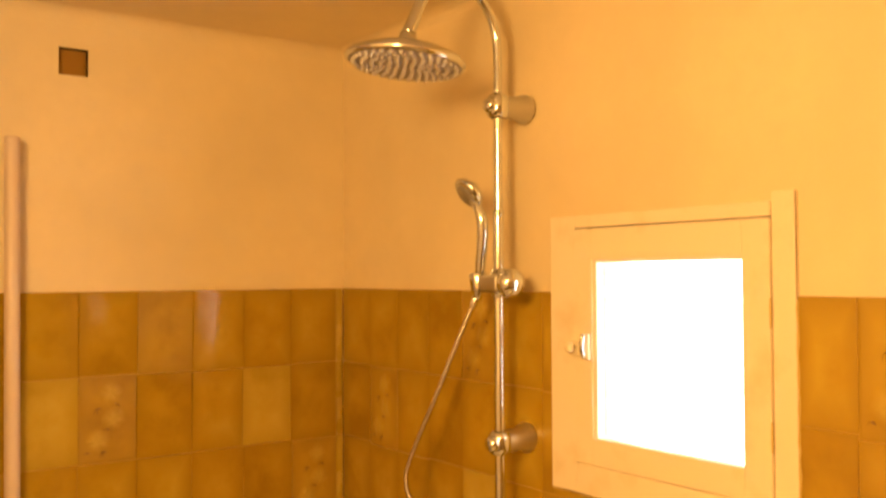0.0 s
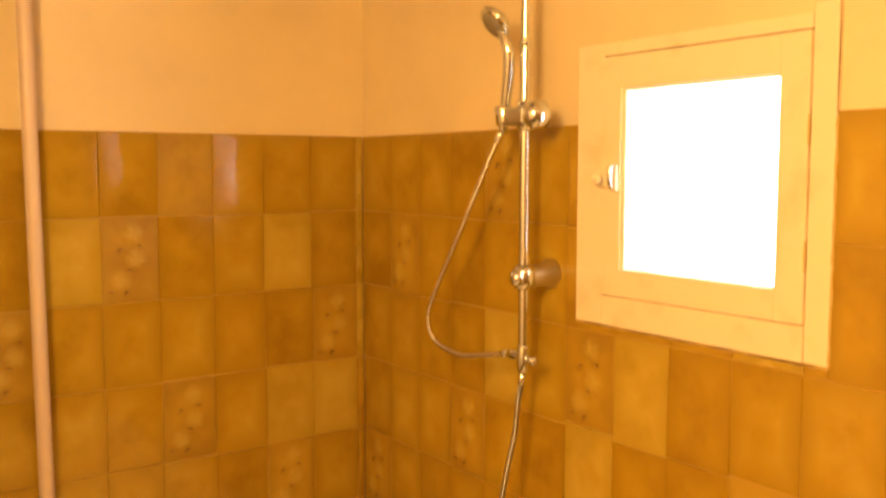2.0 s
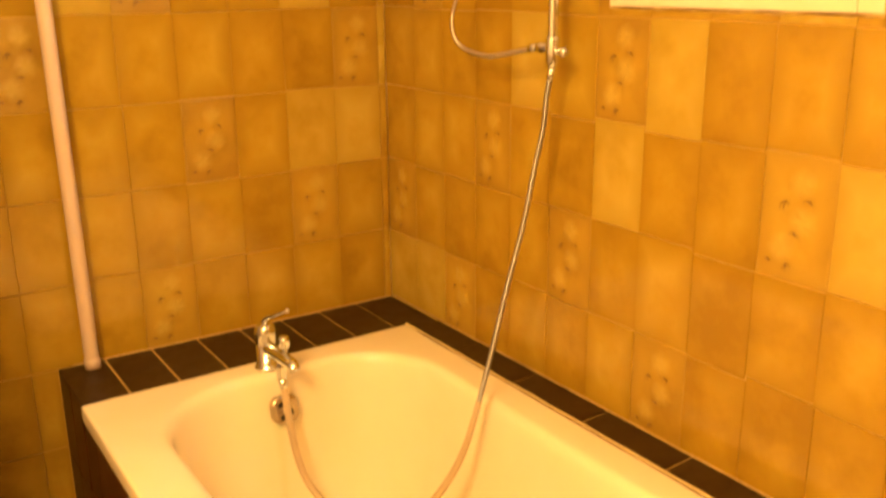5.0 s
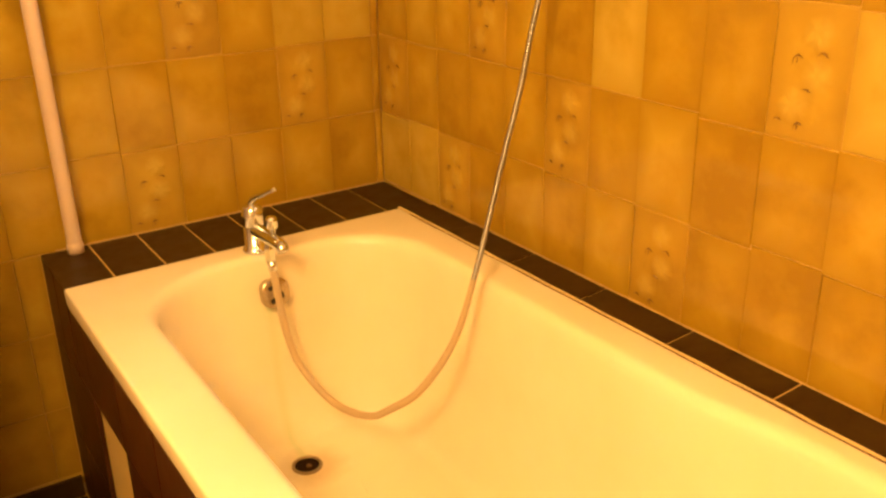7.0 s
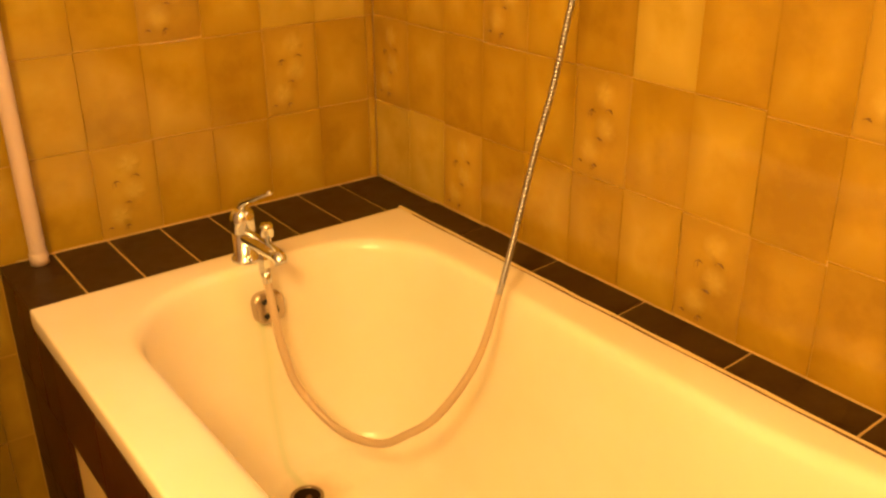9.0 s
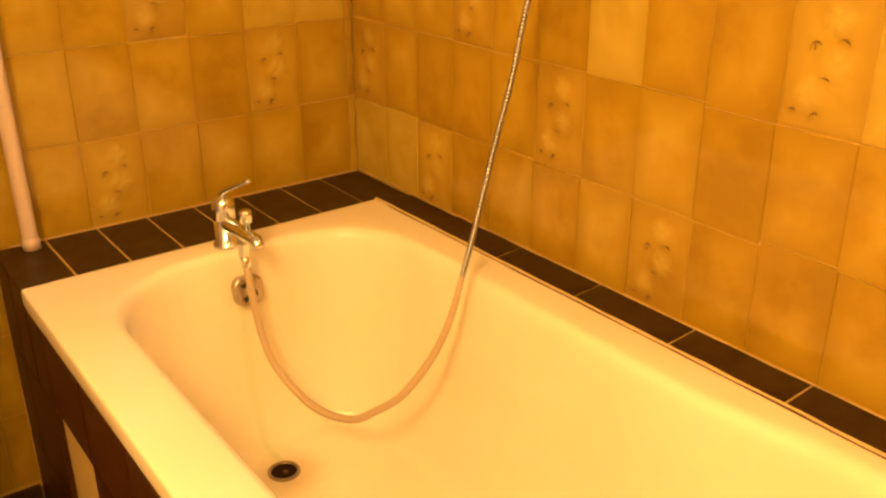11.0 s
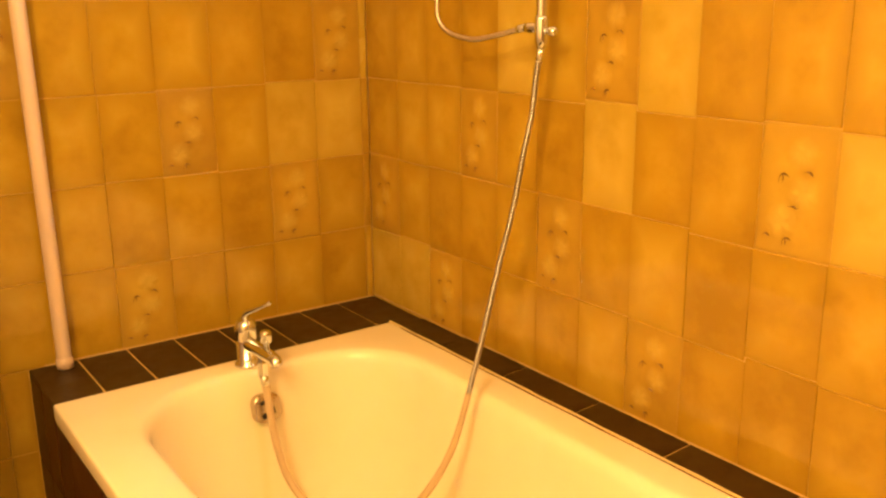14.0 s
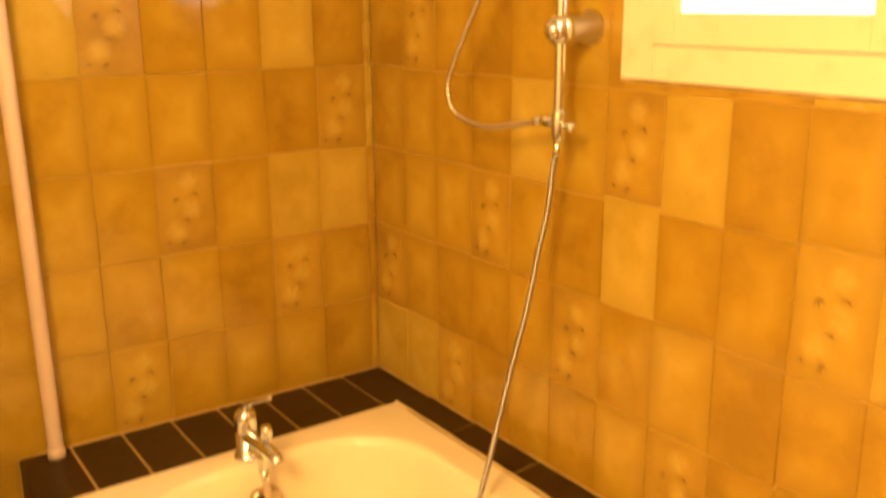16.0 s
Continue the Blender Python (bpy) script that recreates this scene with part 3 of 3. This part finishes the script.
# ---------------------------------------------------------------- mixer tap on the tub's rim
tap = empty("bath_mixer_tap", "chrome single-lever bath mixer tap on the tub rim", "tap")
TX, TY, TZ = -0.431, -0.244, LEDGE + 0.006
at = Matrix.Translation((TX, TY, TZ))
part("base", lathe([(0.0, 0.0), (0.0255, 0.0), (0.0255, 0.004), (0.023, 0.007), (0.0200, 0.010), (0.0200, 0.052), (0.0, 0.052)], at), M_CHROME, tap, smooth=True)
part("cartridge_cap", lathe([(0.0, 0.052), (0.0205, 0.052), (0.0215, 0.056), (0.0215, 0.078), (0.0185, 0.089), (0.012, 0.095), (0.0, 0.096)], at), M_CHROME, tap, smooth=True)
part("lever", tube(smooth_path([(TX, TY + 0.006, TZ + 0.090), (TX, TY - 0.010, TZ + 0.108), (TX + 0.004, TY - 0.045, TZ + 0.125), (TX + 0.012, TY - 0.094, TZ + 0.148)], 6), lambda s: 0.0080 - 0.0045 * s), M_CHROME, tap, smooth=True)
part("spout", tube(smooth_path([(TX, TY, TZ + 0.046), (TX, TY - 0.04, TZ + 0.047), (TX, TY - 0.09, TZ + 0.049), (TX, TY - 0.126, TZ + 0.049), (TX, TY - 0.135, TZ + 0.040)], 7), lambda s: 0.0145 - 0.0030 * s), M_CHROME, tap, smooth=True)
part("diverter_knob", lathe([(0.0, 0.052), (0.006, 0.054), (0.006, 0.066), (0.011, 0.069), (0.011, 0.086), (0.009, 0.090), (0.0, 0.091)], Matrix.Translation((TX, TY - 0.092, TZ + 0.006))), M_CHROME, tap, smooth=True)
part("hose_union", lathe([(0.0, -0.008), (0.010, -0.008), (0.011, 0.004), (0.011, 0.020), (0.008, 0.030), (0.0, 0.030)], Matrix.Translation((TX, TY - 0.072, TZ + 0.008)), 6), M_CHROME, tap)
HOSE_END = (TX, TY - 0.072, TZ + 0.004)

# ---------------------------------------------------------------- shower column
PX, PY = -0.068, -0.675
col = empty("shower_column", "chrome shower column with rain head fixed to the wall", "shower column")
riser = [(PX, PY, z) for z in (1.20, 1.35, 1.50, 1.65, 1.80, 1.95)]
arc = [(PX, PY, 2.02), (PX - 0.006, PY, 2.066), (PX - 0.034, PY, 2.112), (PX - 0.080, PY, 2.138), (PX - 0.124, PY, 2.130), (PX - 0.155, PY, 2.098), (PX - 0.176, PY, 2.055), (PX - 0.186, PY, 2.032)]
part("riser_pipe", tube(smooth_path(riser, 12), lambda s: 0.0092 if s < 0.73 else 0.0076, 18), M_CHROME, col, smooth=True)
part("arm", tube(smooth_path([riser[-1]] + arc, 8), lambda s: 0.0078 + 0.0034 * max(0.0, s - 0.35) / 0.65, 18), M_CHROME, col, smooth=True)
part("joint_ring", lathe([(0.0075, -0.006), (0.0099, -0.005), (0.0099, 0.005), (0.0075, 0.006)], pose(PX, PY, 1.745)), M_CHROME, col, smooth=True)
HX, HY, HZ = PX - 0.192, PY, 1.984
tilt = pose(HX, HY, HZ, 1.5, 6.0, 0)
head = part("rain_head", lathe([(0.0, 0.052), (0.013, 0.050), (0.016, 0.040), (0.020, 0.032), (0.040, 0.026), (0.075, 0.018), (0.094, 0.009), (0.100, 0.002), (0.099, -0.003), (0.096, -0.006), (0.093, -0.004), (0.0, -0.004)], tilt, 44), M_CHROME, col, smooth=True)
part("spray_plate", lathe([(0.093, -0.0045), (0.0, -0.0048)], tilt, 40), M_RUBBER, head, "grey spray plate")
bm = bmesh.new()
for ring, count in ((0.013, 6), (0.027, 12), (0.041, 18), (0.055, 24), (0.070, 29), (0.085, 34)):
    for n in range(count):
        a = 2 * math.pi * n / count
        lathe([(0.0040, -0.003), (0.0036, -0.0075), (0.0022, -0.0102), (0.0, -0.0108)], tilt @ pose(ring * math.cos(a), ring * math.sin(a), 0), 7, bm)
part("nozzle", bm, M_NOZZLE, head, "pale grey rubber nozzles")
tagged(bpy.data.objects["nozzle"], kind="stuff")


def bracket(z, plate_label=""):
    """Wall bracket: a ball collar round the pole, a flaring arm and a round wall plate."""
    b = part("wall_bracket", lathe([(0.0135, -0.020), (0.018, -0.017), (0.0205, -0.008), (0.0205, 0.008), (0.018, 0.017), (0.0135, 0.020)], pose(PX, PY, z)), M_CHROME, col, smooth=True)
    part("bracket_arm", lathe([(0.015, 0.0), (0.0195, 0.012), (0.0205, 0.046), (0.0245, 0.058), (0.0265, 0.063), (0.0265, 0.0675), (0.0, 0.0675)], along((PX, PY, z), (0, PY + 0.007, z + 0.002))), M_BRUSHED, b, smooth=True)
    part("screw_cap", lathe([(0.013, 0.0), (0.015, 0.016), (0.012, 0.024), (0.006, 0.0275), (0.0, 0.028)], along((PX, PY, z), (PX - 0.1, PY, z))), M_CHROME, b, smooth=True)


bracket(1.932)
bracket(1.348)
# sliding holder
SZ = 1.624
holder = part("sliding_holder", slab(PX - 0.019, PX + 0.012, PY - 0.016, PY + 0.058, SZ - 0.016, SZ + 0.014, bevel=0.006), M_BRUSHED, col, "brushed chrome sliding holder", True)
part("slider_collar", lathe([(0.0095, -0.026), (0.0135, -0.025), (0.0135, 0.024), (0.0095, 0.025)], pose(PX, PY, SZ)), M_CHROME, holder, smooth=True)
part("clamp_knob", lathe([(0.0, 0.014), (0.014, 0.015), (0.022, 0.021), (0.0255, 0.031), (0.0245, 0.042), (0.017, 0.051), (0.008, 0.0545), (0.0, 0.055)], along((PX - 0.002, PY, SZ), (PX - 0.002, PY - 1, SZ))), M_CHROME, holder, smooth=True)
part("cradle", lathe([(0.0145, -0.016), (0.0155, -0.014), (0.0162, 0.013), (0.0150, 0.016), (0.012, 0.016), (0.012, -0.016), (0.0145, -0.016)], pose(PX - 0.011, PY + 0.043, SZ + 0.002, -8, -4, 0)), M_CHROME, holder, smooth=True)
# valve at the pole's foot
valve = part("diverter_valve", lathe([(0.0, -0.030), (0.008, -0.030), (0.0095, -0.024), (0.0115, -0.018), (0.0122, 0.0), (0.0115, 0.018), (0.0105, 0.022), (0.0, 0.022)], pose(PX, PY, 1.208)), M_CHROME, col, smooth=True)
part("valve_lever", lathe([(0.0045, 0.008), (0.005, 0.020), (0.0075, 0.022), (0.008, 0.032), (0.005, 0.035), (0.0, 0.035)], along((PX, PY, 1.206), (PX, PY - 1, 1.206))), M_CHROME, valve, smooth=True)
part("valve_outlet", lathe([(0.008, 0.006), (0.009, 0.024), (0.007, 0.034), (0.0, 0.034)], along((PX, PY, 1.211), (PX - 0.2, PY + 1, 1.200))), M_CHROME, valve, smooth=True)

# hand shower in the holder
hand_set = empty("hand_shower", "chrome hand shower with round face in its holder", "hand shower")
grip = smooth_path([(PX - 0.011, PY + 0.047, 1.596), (PX - 0.013, PY + 0.036, 1.650), (PX - 0.016, PY + 0.025, 1.700), (PX - 0.020, PY + 0.021, 1.732), (PX - 0.024, PY + 0.027, 1.754), (PX - 0.026, PY + 0.036, 1.772)], 8)
part("handle", tube(grip, lambda s: 0.0078 + 0.0026 * math.sin(math.pi * min(1, s * 1.15)) , 16), M_CHROME, hand_set, smooth=True)
face = along((PX - 0.028, PY + 0.044, 1.784), (PX - 0.128, PY + 0.064, 1.704))
rose = part("spray_head", lathe([(0.0, -0.016), (0.014, -0.014), (0.026, -0.006), (0.032, 0.003), (0.031, 0.008), (0.027, 0.010), (0.0, 0.010)], face, 32), M_CHROME, hand_set, smooth=True)
part("spray_face", lathe([(0.024, 0.010), (0.022, 0.0125), (0.0, 0.0125)], face, 32), M_RUBBER, rose, "dull grey spray face", True)


def hose(name, points, radius, label, mat, thick=0.0, sleeved=None):
    """A flexible ribbed hose with a crimped ferrule at both ends; below the height thick it is wider and sleeved."""
    pts = smooth_path(points, 46)
    thing = empty(name, label, "shower hose")
    cut = next((n for n, q in enumerate(pts) if q.z < thick), len(pts) - 1)
    # even steps along the metal hose, four to a rib
    way, step = pts[:cut + 1], 0.0015
    ribs, left = [way[0]], step
    for a, b in zip(way, way[1:]):
        span, at = (b - a).length, left
        while at <= span:
            ribs.append(a.lerp(b, at / span))
            at += step
        left = at - span
    last = len(ribs) - 1
    part("hose", tube(ribs, lambda s: radius + (0.0004, 0.0, -0.0012, 0.0)[round(s * last) % 4], 10), mat, thing, smooth=True)
    if sleeved:
        part("sleeve", tube(pts[cut:], lambda s: radius + 0.0022 * min(1.0, s * 6 + 0.1), 14), sleeved, thing, "beige plastic sleeve", True)
    for a, b, r in ((pts[0], pts[40], radius), (pts[-1], pts[-40], radius + (0.0022 if sleeved else 0))):
        part("ferrule", lathe([(r, 0.0), (r + 0.0018, 0.001), (r + 0.0018, 0.018), (r + 0.0006, 0.021), (r, 0.022)], along(a, b), 14), M_CHROME, thing, "chrome ferrule", True)
    return thing


hose("shower_hose", [(PX - 0.011, PY + 0.049, 1.600), (PX - 0.020, PY + 0.080, 1.540), (PX - 0.028, PY + 0.150, 1.418), (PX - 0.030, PY + 0.228, 1.300), (PX - 0.030, PY + 0.252, 1.245), (PX - 0.028, PY + 0.232, 1.206), (PX - 0.024, PY + 0.160, 1.190), (PX - 0.015, PY + 0.090, 1.199), (PX - 0.006, PY + 0.030, 1.212)], 0.0050, "thin ribbed chrome hose looping to the hand shower", M_LOOP)
hose("supply_hose", [(PX, PY, 1.180), (-0.071, -0.667, 1.135), (-0.075, -0.662, 1.072), (-0.089, -0.659, 1.008), (-0.107, -0.653, 0.910), (-0.130, -0.643, 0.807), (-0.189, -0.647, 0.620), (-0.235, -0.642, 0.490), (-0.285, -0.607, 0.390), (-0.322, -0.564, 0.341), (-0.352, -0.523, 0.314), (-0.386, -0.453, 0.319), (-0.414, -0.378, 0.370), (-0.425, -0.350, 0.430), (-0.429, -0.336, 0.490), (-0.431, -0.326, 0.545), HOSE_END], 0.0050, "ribbed metal hose hanging into the bathtub from the shower column", M_HOSE, 0.60, M_HOSEP)

# ---------------------------------------------------------------- pipe beside the tub
LEAN = pose(-0.7205, -0.031, 0.5705, 0, -0.45, 0) @ Matrix.Translation((0, 0, -0.5705))
pipe = empty("plastic_pipe", "off-white plastic pipe standing on the tiled ledge", "pipe")
part("tube", lathe([(0.0105, 1.905), (0.0135, 1.905), (0.0140, 1.900), (0.0140, 0.59), (0.0140, 0.578), (0.0, 0.578)], LEAN), M_PIPE, pipe, smooth=True)
part("foot_collar", lathe([(0.0140, 0.592), (0.0155, 0.590), (0.0162, 0.583), (0.0162, 0.5705), (0.0, 0.5705)], LEAN), M_PIPE, pipe, smooth=True)
# added black disc, painted for the shade down the open pipe
part("bore_shade", lathe([(0.0106, 1.898), (0.0, 1.897)], LEAN), M_BLACK, pipe)

# ---------------------------------------------------------------- window
win = tagged(empty("window_1", "", ""), "small cream-painted wooden window with frosted pane, closed", "window", kind="structure")


def ring(outer, inner, x0, x1, bevel=0.003):
    bm = bmesh.new()
    o0, o1, p0, p1 = outer
    i0, i1, j0, j1 = inner
    for a0, a1, b0, b1 in ((o0, i0, p0, p1), (i1, o1, p0, p1), (i0, i1, p0, j0), (i0, i1, j1, p1)):
        box(bm, x0, x1, a0, a1, b0, b1, bevel, 2)
    return bm


G = 0.0015
case = (SASH[0] - 0.0006, SASH[1] + 0.0004, SASH[2] - G, SASH[3] + 0.0018)
bm = bmesh.new()
for a0, a1, b0, b1, proud in ((WIN[0], case[0], WIN[2], WIN[3], 0.0030), (case[1], WIN[1], WIN[2], WIN[3] - 0.012, 0.0060), (case[0], case[1], WIN[2], case[2], 0.0062), (case[0], case[1], case[3], case[3] + 0.021, 0.0058)):
    box(bm, -proud, 0.010, a0, a1, b0, b1, 0.0022, 2)
frame_ob = part("window_frame", bm, M_PAINT, win)
part("rebate", ring((case[0] - 0.012, case[1] + 0.012, case[2] - 0.012, case[3] + 0.012), (SASH[0] + 0.008, SASH[1] - 0.008, SASH[2] + 0.008, SASH[3] - 0.008), 0.026, 0.060, 0.0), M_GAP, frame_ob, "dark gap behind the sash")
sash = part("sash", ring(SASH, PANE, -0.0075, 0.020, 0.0012), M_PAINT, win)
bead = (PANE[0] + 0.003, PANE[1] - 0.008, PANE[2] + 0.002, PANE[3] - 0.004)
part("glazing_bead", ring((PANE[0] - 0.002, PANE[1] + 0.002, PANE[2] - 0.002, PANE[3] + 0.002), bead, -0.004, 0.012, 0.002), M_PAINT, sash)
pane = part("pane", slab(0.000, 0.004, PANE[0] - 0.003, PANE[1] + 0.003, PANE[2] - 0.003, PANE[3] + 0.003), M_GLASS, sash, "bright frosted glass pane")
pane.visible_shadow = False
# ragged filler and a dark crack round the casing
rag = random.Random(8)
bm = bmesh.new()
tube([(-0.0005, WIN[0] + n * 0.0105, WIN[2] - 0.002 + rag.uniform(-0.0014, 0.0010)) for n in range(46)], lambda s: 0.0026 + 0.0008 * math.sin(s * 61) * math.sin(s * 23), 7, bm)
tube([(-0.0005, WIN[0] - 0.001 + rag.uniform(-0.0007, 0.0007), WIN[2] + n * 0.0108) for n in range(31)], lambda s: 0.0018 + 0.0006 * math.sin(s * 47), 7, bm)
part("filler", bm, M_RAW, frame_ob, "ragged plaster filler round the casing")
bm = bmesh.new()
for a, b in ((0.015, 0.12), (0.14, 0.19), (0.21, 0.36), (0.375, 0.455)):
    steps = max(3, int((b - a) / 0.012))
    tube([(-0.0040, WIN[0] + a + (b - a) * n / steps, WIN[2] - 0.0012 + rag.uniform(-0.0010, 0.0008)) for n in range(steps + 1)], lambda s: 0.0004 + 0.0006 * math.sin(math.pi * s), 6, bm)
for a, b in ((0.02, 0.16), (0.18, 0.30), (0.33, 0.47)):
    steps = int((b - a) / 0.015)
    tube([(-0.0012, WIN[0] - 0.0006 + rag.uniform(-0.0005, 0.0005), WIN[2] + a + (b - a) * n / steps) for n in range(steps + 1)], lambda s: 0.0002 + 0.0003 * math.sin(math.pi * s), 6, bm)
part("crack", bm, M_CRACK, frame_ob, "dark crack round the casing")
# latch
latch = part("latch", slab(-0.015, -0.010, -0.838, -0.822, 1.499, 1.540, bevel=0.0015), M_PAINT, win)
part("latch_knob", lathe([(0.004, 0.0), (0.004, 0.010), (0.008, 0.012), (0.0095, 0.017), (0.007, 0.022), (0.0, 0.023)], along((-0.009, -0.806, 1.518), (-1, -0.806, 1.518))), M_PAINT, latch, smooth=True)
part("latch_tongue", tube(smooth_path([(-0.015, -0.829, 1.503), (-0.022, -0.830, 1.518), (-0.020, -0.831, 1.540)], 5), 0.004, 10), M_CHROME, latch, smooth=True)
part("keeper", slab(-0.016, -0.008, -0.816, -0.797, 1.505, 1.530, bevel=0.002), M_PAINT, latch)
for z in (1.585, 1.420):
    part("hinge", lathe([(0.0, -0.021), (0.0012, -0.020), (0.0016, 0.0), (0.0012, 0.020), (0.0, 0.021)], pose(-0.0070, -1.1735, z), 10), M_RAW, win, "worn hinge knuckle")

win_2 = copy_thing(win, pose(0, NEXT, 0))
win_2.name = "window_2"

# ---------------------------------------------------------------- apron under the tub
apron = tagged(part("apron", slab(-0.773, -0.755, -1.95, -0.207, 0.0, LEDGE - 0.03), M_RAW, None), "bathtub apron of dark brown tiles with one tile missing", "apron", kind="structure")

# ---------------------------------------------------------------- tiles, last
grout_n = part("grout_bed", slab(SHADE_PIER[0] + 0.001, 0.0, 0.0015, 0.006, 0.03, TOP - 0.002), M_GROUT, wall_north)
bm = bmesh.new()
for a0, a1, b0, b1 in [q for p in minus((EAST_COLS[-1] + 0.001, -0.003, LEDGE - 0.01, TOP - 0.002), WIN) for q in minus(p, WIN_2)]:
    box(bm, 0.0015, 0.006, a0, a1, b0, b1)
part("grout_bed", bm, M_GROUT, wall_east)

# the courses were laid by eye: each bed and each upright joint strays a little
stray = random.Random(21)
N_BED = {(r, c): TOP - ROW * r + (stray.gauss(0, 0.0013) if 0 < r < 6 else 0.0) for r in range(10) for c in range(20)}
E_BED = {(r, c): TOP - ROW * r + (stray.gauss(0, 0.0017) if 0 < r < 6 else 0.0) for r in range(7) for c in range(22)}
for (r, c), drop in {(3, 5): -0.003, (3, 6): 0.005, (3, 7): -0.004, (3, 8): -0.001, (3, 9): 0.003, (4, 6): 0.002, (4, 7): 0.002, (4, 8): -0.005, (4, 9): -0.004}.items():
    E_BED[r, c] = TOP - ROW * r + drop
UPRIGHT = {(w, r, c): stray.gauss(0, 0.0011) if c > 1 else 0.0 for w in "ne" for r in range(9) for c in range(24)}

for r in range(9):
    for c in range(20):
        v1, v0 = N_BED[r, c], max(N_BED[r + 1, c], 0.060)
        u1, u0 = NORTH_COLS[c] + UPRIGHT["n", r, c], NORTH_COLS[c + 1] + UPRIGHT["n", r, c + 1]
        if r >= 6:
            if u0 > -0.783:
                continue
            u1 = min(u1, -0.783)
        key = (r, c)
        mat = M_DECOR if key in N_DECOR else M_LIGHT if key in N_LIGHT else M_TILE
        if v1 - v0 > 0.01:
            lay_tile(wall_north, "north", u0, u1, v0, v1, M_HAZY if key == (0, 4) else mat, key in N_DECOR, N_LEAN.get(key))
for r in range(6):
    for c in range(22):
        v1, v0 = E_BED[r, c], E_BED[r + 1, c]
        u1, u0 = EAST_COLS[c] + UPRIGHT["e", r, c], EAST_COLS[c + 1] + UPRIGHT["e", r, c + 1]
        key = (r, c + 1)
        mat = M_DECOR if key in E_DECOR else M_LIGHT if key in E_LIGHT else M_TILE
        for piece in [q for p in minus((u0, u1 if c else -0.001, v0, v1), WIN) for q in minus(p, WIN_2)]:
            lay_tile(wall_east, "east", *piece, mat, key in E_DECOR and piece[1] - piece[0] > 0.1)

# dark tiles on the ledges
EDGES = [0.0, -0.100, -0.199, -0.296, -0.396, -0.494, -0.593, -0.690, -0.784]
for a, b in zip(EDGES, EDGES[1:]):
    dark_tile(ledge_north, b + 0.0022, a - (0.0022 if a else 0.002), -0.215, -0.002, LEDGE - 0.008, LEDGE, M_SLATE)
for n in range(9):
    a, b = -0.177 - 0.1985 * n, -0.177 - 0.1985 * (n + 1)
    fall = (0.0030, 0.0050)[n > 0] + 0.001 * min(1.0, n / 4)
    dark_tile(ledge_east, -0.080, -0.002, b + 0.0022, min(a - 0.0022, -0.2153), LEDGE - 0.008 + fall / 2, LEDGE + fall / 2, M_SLATE, slope=math.degrees(fall / 0.078))
# apron tiles: rows of 0.2, one missing
for r, (z1, z0) in enumerate(((LEDGE - 0.009, 0.387), (0.383, 0.187), (0.183, 0.004))):
    y = 0.0
    for n, w in enumerate([0.10, 0.192] + [0.20] * 9):
        hi, lo = y - 0.002, y - w + 0.002
        y -= w
        if r and n == 2:
            continue
        if n == 0:
            hi = -0.002
        if r == 0 and n > 0:
            top = z1 - 0.028 if lo < -0.197 else z1
        else:
            top = z1
        if r == 0 and n == 1:
            dark_tile(apron, -0.782, -0.774, -0.194, hi, z0, z1, M_APRON, bevel=0.001)
            dark_tile(apron, -0.7815, -0.772, lo, -0.198, z0, LEDGE - 0.03, M_APRON, bevel=0.001)
        else:
            dark_tile(apron, -0.782, -0.773, lo, hi, z0, top, M_APRON, bevel=0.001)
# floor tiles and skirting
for i in range(18):
    for j in range(18):
        x, y = -0.783 - 0.1 * (i + 1), -0.012 - 0.2 * j
        if x < WEST or y - 0.2 < SOUTH or (x + 0.09 < SHADE_PIER[0] and y - 0.19 > SHADE_PIER[1]):
            continue
        dark_tile(floor, x + 0.002, x + 0.098, y - 0.198, y - 0.002, -0.003, 0.006, M_SLATE, bevel=0.001)
for i in range(8):
    for j in range(7):
        x, y = -0.783 + 0.1 * i, -1.975 - 0.2 * j
        if y - 0.2 < SOUTH:
            continue
        dark_tile(floor, x + 0.002, min(x + 0.098, 0.0), y - 0.198, y - 0.002, -0.003, 0.006, M_SLATE, bevel=0.001)
skirt = tagged(empty("baseboard", "", ""), "dark brown tile skirting along the floor", "skirting", kind="structure")
for n in range(2):
    dark_tile(skirt, max(SHADE_PIER[0], -0.785 - 0.2 * n - 0.198), -0.785 - 0.2 * n - 0.002, -0.012, -0.0025, 0.007, 0.055, M_SLATE, bevel=0.001)
